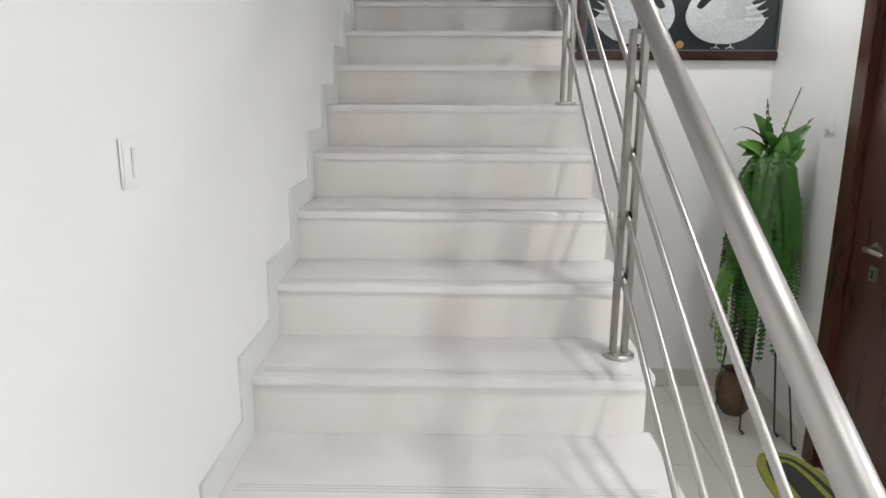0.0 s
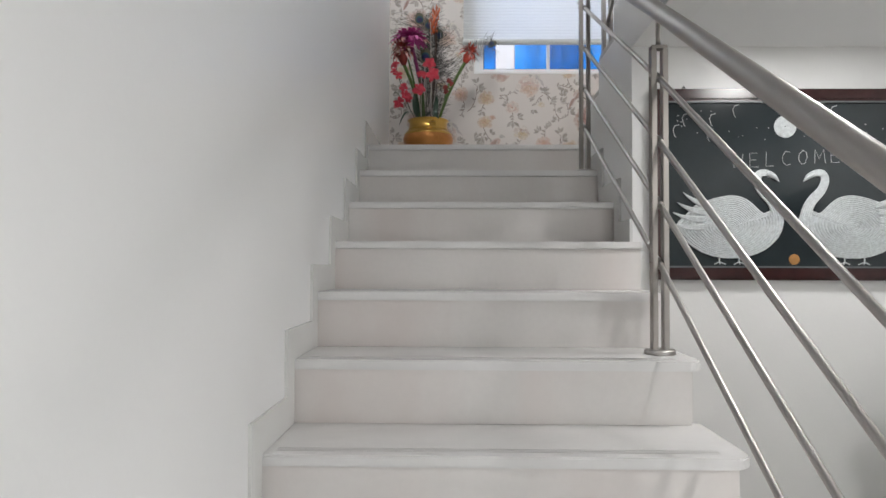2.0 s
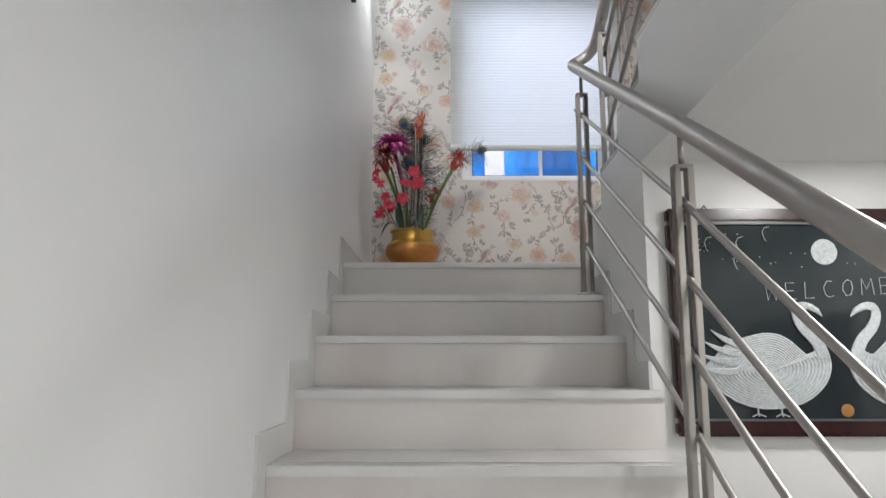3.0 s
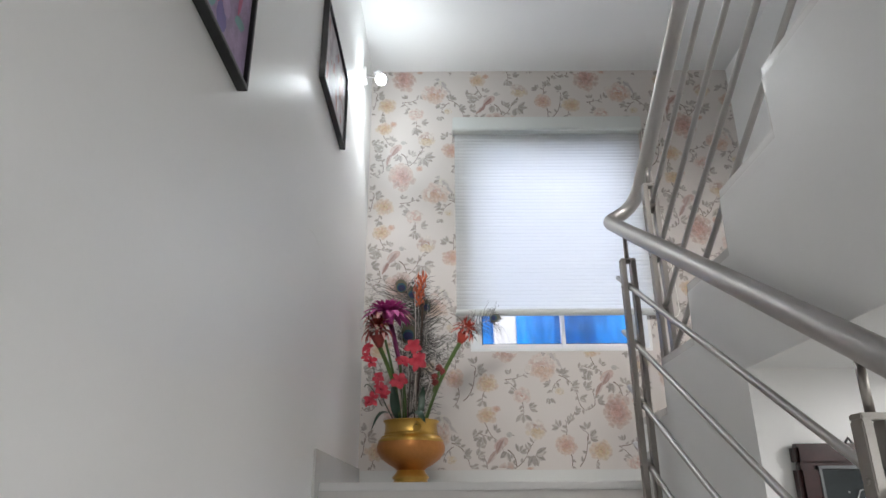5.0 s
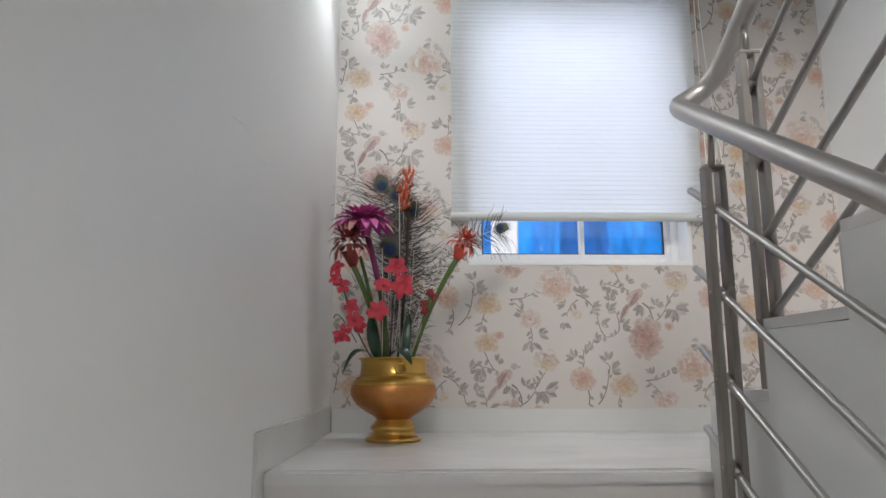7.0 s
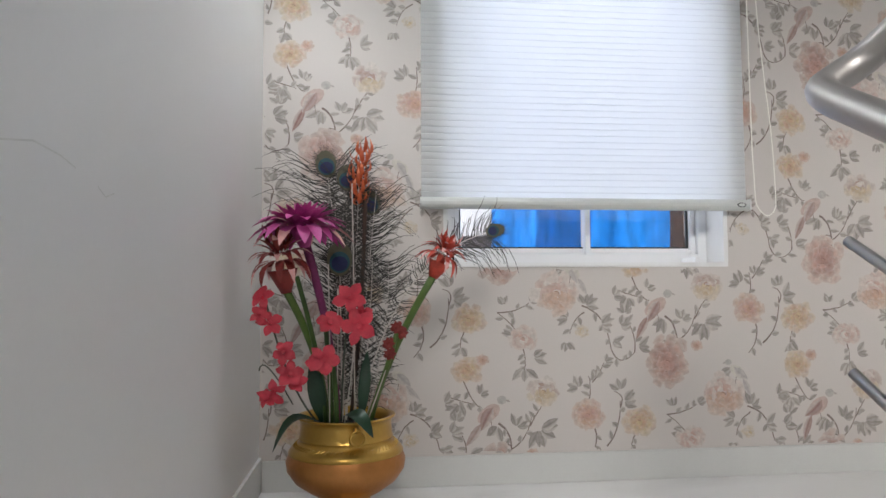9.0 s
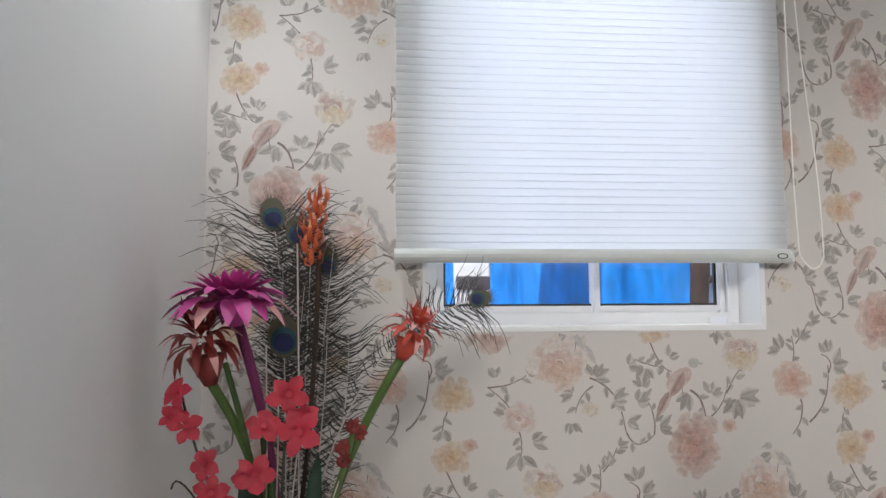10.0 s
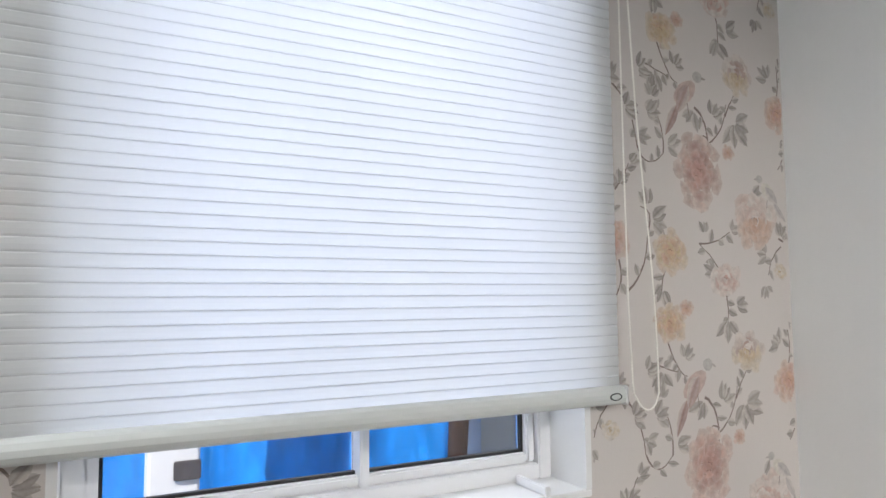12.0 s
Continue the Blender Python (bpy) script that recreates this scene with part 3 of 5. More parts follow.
def outside():
    structure("ground", box(-400, 400, 7.6, 900, -1.2, -0.9), TILE, "pale paved ground outside")
    tarp = material("blue_tarpaulin", (0.02, 0.27, 0.82), 0.35, vary=0.45, scale=7, bump=0.5, bump_scale=9, stretch=(3.0, 1, 0.8))
    t = thing("tarpaulin", "bright blue tarpaulin hung outside the window", "tarpaulin", (1.4, 9.0, -0.9))
    bm = bmesh.new()
    n, m = 46, 40
    g = [[bm.verts.new((-0.4 + 2.55 * i / n, 8.95 + 0.05 * noise.noise(Vector((i * 0.35, j * 0.12, 0))) + 0.02 * noise.noise(Vector((i * 0.9 + j * 0.5, j * 0.3, 4))) + 0.015 * math.sin(i * 0.9 + j * 0.35), -0.9 + 4.6 * j / m)) for i in range(n + 1)] for j in range(m + 1)]
    for j in range(m):
        for i in range(n):
            bm.faces.new((g[j][i], g[j][i + 1], g[j + 1][i + 1], g[j + 1][i]))
    part("sheet", bm, tarp, t, smooth=True)
    grey = material("rough_render", (0.42, 0.42, 0.41), 0.8, vary=0.15, scale=12, bump=1.0, bump_scale=35)
    w = thing("garden_wall", "rough grey rendered wall outside", "wall", (2.4, 8.8, -0.9), kind="structure")
    part("wall_panel", box(2.10, 3.6, 8.72, 8.9, -0.9, 4.2), grey, w)
    bark = material("brown_bark", (0.16, 0.09, 0.06), 0.85, vary=0.4, scale=20, bump=1.0, bump_scale=60)
    tr = thing("tree_trunk", "rough brown tree trunk beside the tarpaulin", "tree", (1.97, 8.66, -0.9))
    part("trunk", tube([(1.94, 8.66, -0.9), (1.93, 8.66, 1.0), (1.95, 8.66, 2.1), (1.98, 8.66, 2.6), (1.97, 8.66, 3.9)], [0.07, 0.055, 0.04, 0.045, 0.035], 14), bark, tr, smooth=True)
    po = thing("white_pillar", "white painted pillar with dark grey bands outside", "pillar", (0.87, 8.55, -0.9))
    part("shaft", box(0.775, 0.93, 8.50, 8.62, -0.9, 4.0, 0.008), UPVC, po)
    part("band", box(0.85, 0.932, 8.488, 8.4995, 2.195, 2.255, 0.003), RUBBER_GREY, po, "dark grey lower band")
    part("band", box(0.775, 0.925, 8.488, 8.4995, 2.50, 2.56, 0.003), RUBBER_GREY, po, "dark grey upper band")
    part("branch", tube([(1.955, 8.66, 2.50), (2.03, 8.62, 2.56), (2.16, 8.60, 2.55)], [0.016, 0.014, 0.012], 10), bark, tr, "pale side branch", smooth=True)


RUBBER_GREY = material("dark_grey_metal", (0.09, 0.08, 0.085), 0.5)
window()
blind()
outside()


# ---- printed wallpaper: flowers, leaves, branches and birds with a half-drop repeat ----
LEAF_INK, TWIG_INK = (0.235, 0.205, 0.185), (0.215, 0.165, 0.145)
PINK, APRICOT, YELLOW, ROSE = (0.49, 0.29, 0.24), (0.49, 0.30, 0.20), (0.52, 0.40, 0.23), (0.34, 0.20, 0.165)
PALE = (0.60, 0.55, 0.51)


class Print:
    def __init__(self):
        self.v, self.f, self.c, self.lift = [], [], [], 0.0

    def blob(self, x, z, a, b, turn, inner, outer, n=9, rough=0.12):
        """A soft-edged ink shape: radii a and b, tinted from inner to outer."""
        self.lift += 0.0000015
        i0 = len(self.v)
        ct, st = math.cos(turn), math.sin(turn)
        self.v.append((x, z, self.lift))
        self.c.append(inner)
        for k in range(n):
            t = 2 * math.pi * k / n
            r = 1 + rough * random.uniform(-1, 1)
            u, w = a * r * math.cos(t), b * r * math.sin(t)
            self.v.append((x + u * ct - w * st, z + u * st + w * ct, self.lift))
            self.c.append(outer)
        for k in range(n):
            self.f.append((i0, i0 + 1 + k, i0 + 1 + (k + 1) % n))

    def leaf(self, x, z, ln, wd, turn, ink=LEAF_INK):
        """A leaf shape: dark along the middle and one edge, fading into the paper at the other."""
        self.lift += 0.0000015
        ln, wd = ln * 1.0, wd * 1.3
        i0 = len(self.v)
        d, s = Vector((math.cos(turn), math.sin(turn))), Vector((-math.sin(turn), math.cos(turn)))
        bend = random.uniform(-0.25, 0.25)
        tone = random.uniform(0.0, 0.32)
        ink = tuple(a * (1 - tone) + b * tone for a, b in zip(ink, PALE))
        mix = lambda t: tuple((1 - t) * a + t * b for a, b in zip(ink, PALE))
        fade = random.choice((1, -1))
        for t, w in ((0, 0), (0.2, 0.75), (0.45, 1.0), (0.7, 0.75), (0.88, 0.35), (1, 0)):
            c = Vector((x, z)) + d * ln * t + s * ln * bend * t * t
            for side in (1, 0.45, 0, -0.45, -1):
                p = c + s * wd / 2 * w * side
                self.v.append((p.x, p.y, self.lift))
                self.c.append(mix(0.0) if side == 0 else mix(0.30 if side * fade < 0 else 0.55) if abs(side) < 1 else mix(0.15 if side * fade < 0 else 0.75))
        for r in range(5):
            for k in range(4):
                a = i0 + 5 * r + k
                self.f.append((a, a + 1, a + 6, a + 5))

    def twig(self, pts, w=0.0032, ink=TWIG_INK):
        self.lift += 0.0000015
        i0 = len(self.v)
        pts = [Vector(p) for p in pts]
        for i, p in enumerate(pts):
            d = (pts[min(i + 1, len(pts) - 1)] - pts[max(i - 1, 0)]).normalized()
            s = Vector((-d.y, d.x)) * w * (1.1 - 0.6 * i / len(pts)) / 2
            for q in (p + s, p - s):
                self.v.append((q.x, q.y, self.lift))
                self.c.append(ink)
        for i in range(len(pts) - 1):
            a = i0 + 2 * i
            self.f.append((a, a + 1, a + 3, a + 2))

    def curve(self, a, b, c, w=0.0032):
        a, b, c = Vector(a), Vector(b), Vector(c)
        at = lambda t: a * (1 - t) ** 2 + b * 2 * t * (1 - t) + c * t * t
        self.twig([at(i / 8) + Vector((random.uniform(-0.001, 0.001), random.uniform(-0.001, 0.001))) for i in range(9)], w * 1.25)
        if (c - a).length > 0.07:
            for t in (0.3, 0.58, 0.85):
                p, d = at(t), at(t + 0.05) - at(t)
                turn = math.atan2(d.y, d.x) + random.choice((0.95, -0.95))
                self.leaf(p.x, p.y, random.uniform(0.020, 0.034), random.uniform(0.010, 0.016), turn)

    def flower(self, x, z, r, warm, cool, squash=0.85, turn=0.0, under=None):
        """A full-blown flower of ruffled petals, faint at the rim and deeper at the heart."""
        mix = lambda p, q, t: tuple(a * (1 - t) + b * t for a, b in zip(p, q))
        for ring, (rr, n, size) in enumerate(((0.80, 12, 0.30), (0.58, 11, 0.28), (0.38, 9, 0.24), (0.20, 6, 0.20), (0.05, 3, 0.16))):
            for k in range(n):
                t = 2 * math.pi * (k + 0.5 * (ring % 2)) / n + random.uniform(-0.2, 0.2)
                q = rr * random.uniform(0.80, 1.14)
                px, pz = x + r * q * math.cos(t + turn), z + r * q * squash * math.sin(t + turn)
                base = mix(warm, cool, random.random())
                if under and math.sin(t) < -0.2:
                    base = mix(under, base, 0.3)
                rim = mix(base, PALE, (0.75, 0.5, 0.35, 0.2, 0.1)[ring])
                heart = mix(base, PALE, (0.35, 0.1, 0.0, 0.0, 0.0)[ring])
                self.blob(px, pz, r * size * random.uniform(0.65, 1.0), r * size * random.uniform(0.9, 1.3), t + turn, heart, rim, 8, 0.30)
                # a darker fold under each petal
                fold = mix(base, (0.20, 0.11, 0.085), 0.42 + 0.06 * ring)
                w = r * size * 0.9
                tx, tz = -math.sin(t + turn), math.cos(t + turn)
                ox, oz = px - 0.5 * w * math.cos(t + turn), pz - 0.5 * w * math.sin(t + turn)
                self.twig([(ox - tx * w * 0.8, oz - tz * w * 0.8), (ox - math.cos(t + turn) * w * 0.25, oz - math.sin(t + turn) * w * 0.25), (ox + tx * w * 0.8, oz + tz * w * 0.8)], max(0.0012, r * 0.035), mix(fold, PALE, (0.5, 0.3, 0.15, 0.0, 0.0)[ring]))

    def spray(self, x, z, turn, n=4, ln=0.035):
        n += 1
        for k in range(n):
            a = turn + (k - (n - 1) / 2) * 0.50 + random.uniform(-0.12, 0.12)
            self.leaf(x + 0.006 * math.cos(a), z + 0.006 * math.sin(a), ln * random.uniform(0.8, 1.15), ln * 0.42, a)

    def bird(self, x, z, body, wing, flip=1, s=1.0):
        f = flip
        self.leaf(x - 0.02 * f * s, z - 0.025 * s, 0.075 * s, 0.018 * s, math.atan2(-0.06, -0.035 * f), wing)
        self.blob(x, z, 0.036 * s, 0.020 * s, math.atan2(0.75, f), body, tuple(0.6 * a + 0.4 * b for a, b in zip(body, PALE)), 12, 0.04)
        self.leaf(x + 0.012 * f * s, z + 0.016 * s, 0.068 * s, 0.026 * s, math.atan2(-0.05, -0.04 * f), wing)
        self.blob(x + 0.036 * f * s, z + 0.036 * s, 0.0135 * s, 0.012 * s, 0, (0.42, 0.40, 0.38), (0.46, 0.43, 0.40), 10, 0.03)
        self.leaf(x + 0.046 * f * s, z + 0.036 * s, 0.014 * s, 0.005 * s, -0.3 if f > 0 else math.pi + 0.3, (0.25, 0.22, 0.2))
        self.twig([(x + 0.006 * f * s, z - 0.02 * s), (x + 0.010 * f * s, z - 0.045 * s)], 0.002)


def wallpaper_print():
    p = Print()

    def motif(ox, oz):
        p.lift = 0.0006
        P = lambda x, z: (ox + x, oz + z)
        # branches
        p.curve(P(0.03, -0.03), P(0.075, -0.05), P(0.07, -0.135), 0.005)
        p.curve(P(0.07, -0.11), P(0.125, -0.08), P(0.135, -0.01))
        p.curve(P(0.13, -0.04), P(0.15, 0.0), P(0.175, 0.03))
        p.curve(P(0.072, -0.10), P(0.05, -0.085), P(0.045, -0.105))
        p.curve(P(-0.085, 0.12), P(-0.05, 0.02), P(-0.02, 0.02))
        p.curve(P(-0.13, 0.055), P(-0.10, 0.045), P(-0.05, 0.03))
        p.curve(P(0.11, 0.21), P(0.10, 0.26), P(0.03, 0.31))
        p.curve(P(0.03, 0.31), P(0.09, 0.31), P(0.13, 0.34))
        p.curve(P(0.11, 0.20), P(0.12, 0.17), P(0.115, 0.13))
        p.curve(P(-0.07, 0.26), P(-0.095, 0.22), P(-0.085, 0.19))
        p.curve(P(0.315, 0.02), P(0.33, 0.06), P(0.32, 0.11))
        p.curve(P(0.33, 0.09), P(0.35, 0.11), P(0.37, 0.15))
        p.curve(P(0.33, -0.04), P(0.36, -0.10), P(0.31, -0.15), 0.004)
        p.curve(P(0.36, -0.12), P(0.42, -0.08), P(0.42, 0.03), 0.004)
        p.curve(P(0.42, 0.01), P(0.44, 0.05), P(0.40, 0.06))
        p.curve(P(0.30, 0.33), P(0.38, 0.31), P(0.395, 0.19), 0.004)
        p.curve(P(0.395, 0.19), P(0.42, 0.13), P(0.47, 0.18))
        p.curve(P(0.47, 0.18), P(0.48, 0.24), P(0.44, 0.29))
        p.curve(P(0.31, 0.31), P(0.27, 0.29), P(0.26, 0.24))
        # leaves
        for x, z, t, n, ln in ((-0.09, 0.035, -1.9, 3, 0.04), (-0.03, 0.055, 0.9, 3, 0.032), (0.03, -0.035, -2.1, 2, 0.045),
                               (0.085, -0.045, 1.0, 3, 0.038), (0.16, -0.05, -0.9, 5, 0.055), (0.05, -0.115, 3.3, 2, 0.025), (0.115, 0.14, -1.6, 3, 0.045),
                               (0.14, 0.17, 0.2, 2, 0.04), (0.08, 0.24, 2.6, 2, 0.035), (0.05, 0.33, 1.7, 2, 0.03), (0.13, 0.34, 0.6, 2, 0.03),
                               (-0.085, 0.21, -1.4, 2, 0.035), (-0.12, -0.06, 0.4, 3, 0.04), (0.29, 0.07, 2.4, 3, 0.038), (0.34, 0.10, 1.3, 3, 0.028), (0.37, 0.15, 0.5, 2, 0.03),
                               (0.43, 0.03, 0.1, 3, 0.045), (0.42, 0.06, 1.8, 2, 0.04), (0.31, 0.33, 1.0, 4, 0.04), (0.26, 0.29, 2.9, 3, 0.035), (0.25, 0.22, -1.5, 3, 0.03),
                               (0.36, 0.27, 0.2, 3, 0.04), (0.395, 0.22, -0.4, 2, 0.035), (0.44, 0.30, 1.5, 3, 0.032), (0.48, 0.20, 0.1, 2, 0.04), (0.40, 0.36, 0.3, 3, 0.035), (0.21, -0.22, 0.2, 2, 0.04), (0.17, -0.29, -0.8, 2, 0.035)):
            p.spray(ox + x, oz + z, t, n, ln)
        # flowers
        p.flower(ox + 0.037, oz - 0.175, 0.072, ROSE, PINK, 1.3)
        p.flower(ox + 0.135, oz - 0.125, 0.02, PINK, APRICOT)
        p.flower(ox + 0.175, oz + 0.065, 0.052, ROSE, PALE, 0.9, under=YELLOW)
        p.flower(ox - 0.068, oz + 0.135, 0.048, APRICOT, YELLOW, 0.85)
        p.flower(ox - 0.018, oz + 0.165, 0.021, PINK, APRICOT)
        p.flower(ox - 0.06, oz + 0.29, 0.054, YELLOW, APRICOT, 0.85)
        p.flower(ox + 0.11, oz + 0.23, 0.048, PINK, PALE, 0.75)
        p.flower(ox + 0.22, oz + 0.37, 0.074, PINK, PALE, 0.9, under=APRICOT)
        p.flower(ox + 0.315, oz - 0.01, 0.052, APRICOT, PINK, 0.9)
        p.flower(ox + 0.30, oz + 0.25, 0.023, PALE, YELLOW)
        p.bird(ox, oz, (0.46, 0.31, 0.27), (0.26, 0.12, 0.10), 1, 1.15)
        p.bird(ox + 0.27, oz + 0.43 - 0.64, (0.56, 0.53, 0.46), (0.36, 0.33, 0.33), -1, 0.85)

    for i in range(-1, 5):
        for j in range(-3, 3):
            motif(0.150 + 0.542 * i, 2.888 + 0.650 * j - (0.325 if i % 2 else 0.0))
    keep = []
    for f in p.f:
        cx = [p.v[i][0] for i in f]
        cz = [p.v[i][1] for i in f]
        if min(cx) < 0.004 or max(cx) > EAST - 0.004 or min(cz) < LAND + 0.091 or max(cz) > CEILING - 0.003:
            continue
        if max(cx) > 0.552 and min(cx) < 1.486 and max(cz) > 2.364 and min(cz) < 3.564:
            continue
        keep.append(f)
    used = sorted({i for f in keep for i in f})
    index = {o: k for k, o in enumerate(used)}
    me = bpy.data.meshes.new("printed_pattern")
    me.from_pydata([(p.v[i][0], NORTH - p.v[i][2], p.v[i][1]) for i in used], [], [tuple(index[i] for i in f) for f in keep])
    at = me.attributes.new("tint", "FLOAT_COLOR", "POINT")
    at.data.foreach_set("color", [c for i in used for c in (*p.c[i], 1.0)])
    me.materials.append(PRINT)
    ob = tagged(new("printed_pattern", me), "embossed flowers, leaves and small birds in pink, apricot and grey", kind="stuff")
    ob.parent = bpy.data.objects["wall_north"]


wallpaper_print()


# ---- brass urn with artificial flowers and peacock feathers ----
UX, UY = 0.269, 6.93


def urn():
    u = thing("brass_urn", "polished brass and copper urn with ring handles on the landing", "urn", (UX, UY, LAND))
    c = (UX, UY, LAND)
    part("foot", lathe([(0.001, 0.001), (0.094, 0.001), (0.097, 0.006), (0.094, 0.012), (0.086, 0.018), (0.074, 0.026), (0.072, 0.036), (0.080, 0.042), (0.079, 0.048), (0.066, 0.062), (0.060, 0.075)], 56, c), BRASS, u, "brass stepped foot", smooth=True)
    part("belly", lathe([(0.060, 0.0755), (0.068, 0.083), (0.095, 0.098), (0.128, 0.122), (0.147, 0.150), (0.150, 0.172), (0.143, 0.190)], 64, c), COPPER, u, "hammered copper belly", smooth=True)
    part("shoulder", lathe([(0.143, 0.1905), (0.145, 0.194), (0.138, 0.204), (0.126, 0.213), (0.118, 0.219), (0.116, 0.224), (0.119, 0.228)], 64, c), BRASS, u, "polished brass shoulder band", smooth=True)
    rim = part("neck", lathe([(0.119, 0.2285), (0.116, 0.235), (0.114, 0.262), (0.116, 0.272), (0.122, 0.277), (0.125, 0.280), (0.122, 0.283), (0.112, 0.281), (0.108, 0.27), (0.108, 0.20)], 64, c), BRASS, u, "polished brass neck and rim", smooth=True)
    bm = bmesh.new()
    for k in range(72):
        a = 2 * math.pi * k / 72
        r = 0.131
        p = Vector((UX + r * math.cos(a), UY + r * math.sin(a), LAND + 0.2095))
        q = Vector((UX + (r - 0.008) * math.cos(a + 0.06), UY + (r - 0.008) * math.sin(a + 0.06), LAND + 0.2165))
        add_tube(bm, [p, q], 0.0016, 5)
    part("rope_moulding", bm, BRASS, u, "raised rope pattern", kind="stuff")
    for a in (-math.pi / 2 + 0.25, math.pi / 2 + 0.25):
        d = Vector((math.cos(a), math.sin(a), 0))
        s = Vector((-d.y, d.x, 0))
        o = Vector((UX, UY, LAND + 0.262)) + d * 0.118
        part("lug", tube([o - d * 0.006, o + d * 0.008], [0.009, 0.006], 12), BRASS, u, smooth=True)
        o2 = o + d * 0.007 - Vector((0, 0, 0.018))
        ring = [o2 + s * 0.018 * math.cos(t) + Vector((0, 0, 0.018)) * math.sin(t) for t in [2 * math.pi * i / 20 for i in range(21)]]
        part("ring_handle", tube(ring, 0.0028, 8), BRASS, u, smooth=True)
    part("filling", lathe([(0.0001, 0.262), (0.06, 0.266), (0.1075, 0.255)], 24, c), SOIL, u, "dark filling")


def petal(parent, name, mat, *args, **kw):
    bm = bmesh.new()
    add_petal(bm, *args, **kw)
    return part(name, bm, mat, parent)


def stalk(parent, a, b, c, r0, r1, mat, name="stem", label=""):
    pts = bez(a, b, c, 9)
    n = len(pts) - 1
    return part(name, tube(pts, [r0 + (r1 - r0) * i / n for i in range(n + 1)], 8), mat, parent, label, smooth=True)


def root(dx=0.0, dy=0.0):
    return Vector((UX + dx, UY + dy, LAND + 0.262))


PURPLESTEM = plain("dull_purple_stem", (0.17, 0.02, 0.09), 0.6, 0.5)


def purple_flower():
    o = Vector((0.163, 6.83, 2.449))
    t = thing("artificial_flower", "large magenta artificial flower with pointed petals in the urn", "flower", tuple(root(-0.03)), "artificial flowers")
    stalk(t, root(-0.02, -0.02), (0.245, 6.90, 2.150), o - Vector((-0.012, -0.01, 0.045)), 0.007, 0.011, PURPLESTEM, "stem", "purple stem")
    bm = bmesh.new()
    add_tube(bm, [o - Vector((-0.01, 0, 0.05)), o + Vector((0, 0, 0.008))], [0.012, 0.036], 14)
    part("calyx", bm, PURPLE, t, "magenta calyx", smooth=True)
    rings = ((17, 0.118, -0.045, 0.032, 0.0), (16, 0.108, 0.000, 0.028, 0.2), (15, 0.088, 0.034, 0.024, 0.1), (13, 0.062, 0.052, 0.019, 0.3), (9, 0.03, 0.056, 0.015, 0.2))
    for n, reach, lift, w, ph in rings:
        for k in range(n):
            a = 2 * math.pi * k / n + ph + random.uniform(-0.1, 0.1)
            d = Vector((math.cos(a), math.sin(a), 0))
            tip = o + d * reach * random.uniform(0.88, 1.12) + Vector((0, 0, lift + random.uniform(-0.008, 0.01)))
            petal(t, "petal", (PURPLE, PINKTIP), o + d * 0.012, tip, w, Vector((0, 0, 1)), 0.16 if lift < 0.02 else 0.05, 5, 0, 1 if (lift < -0.03 and k % 4 == 0) else None, 0.55)


def protea(o, root_dx, label, tilt, big=1.0):
    t = thing("artificial_flower", label, "flower", tuple(root(root_dx)), "artificial flowers")
    o = Vector(o)
    tilt = Vector(tilt).normalized()
    stalk(t, root(root_dx, -0.01), root(root_dx, -0.01) + Vector((tilt.x * 0.10, 0, 0.17)), o - tilt * 0.05 * big, 0.007, 0.010, STEM)
    side = tilt.orthogonal().normalized()
    other = tilt.cross(side)
    bm = bmesh.new()
    add_tube(bm, [o - tilt * 0.055 * big, o - tilt * 0.01], [0.012, 0.03 * big], 12)
    red = RED if tilt.x < 0.2 else CORAL_RED
    part("calyx", bm, red, t, "red calyx", smooth=True)
    rows = ((13, 0.058, -0.048, 0.015, 0.0), (14, 0.062, -0.005, 0.014, 0.24), (12, 0.048, 0.035, 0.013, 0.1), (8, 0.028, 0.058, 0.011, 0.2))
    for row, (n, rad, rise, w, ph) in enumerate(rows):
        for k in range(n):
            a = 2 * math.pi * k / n + ph + random.uniform(-0.15, 0.15)
            d = side * math.cos(a) + other * math.sin(a)
            base = o + d * 0.012 * big + tilt * (0.012 + 0.008 * row) * big
            tip = o + d * rad * big * random.uniform(0.85, 1.2) + tilt * (rise + 0.02 + random.uniform(-0.012, 0.012)) * big
            petal(t, "petal", (red, PINKTIP), base, tip, w * big, tilt + d * 0.4, 0.22 if row < 2 else 0.1, 5, 0, 1 if (k + row) % 3 == 0 else None, 0.45)


ORANGETIP = plain("light_orange_petal", (0.75, 0.22, 0.09), 0.5, 0.3)
CORAL_RED = plain("scarlet_petal", (0.50, 0.06, 0.035), 0.5, 0.35)


def orange_spike():
    o = Vector((0.311, 6.97, 2.677))
    t = thing("artificial_flower", "burnt orange artificial flower spike on a brown stem", "flower", tuple(root(0.01)), "artificial flowers")
    stalk(t, root(0.01, 0.02), (0.313, 6.96, 2.272), o - Vector((-0.004, 0, 0.14)), 0.0045, 0.006, BROWNSTEM, "stem", "brown stem")
    for k in range(46):
        h = -0.16 + 0.15 * k / 46
        a = k * 2.4
        d = Vector((math.cos(a), math.sin(a), 0))
        b = o + Vector((0.012 * math.sin(h * 9), 0, h))
        petal(t, "petal", (ORANGE, ORANGETIP), b, b + d * random.uniform(0.010, 0.034) + Vector((0, 0, random.uniform(0.024, 0.055))), random.uniform(0.009, 0.015), d, 0.3, 4, 0, 1 if k % 2 else None, 0.5)


BROWNSTEM = plain("red_brown_stem", (0.055, 0.028, 0.018), 0.7, 0.4)


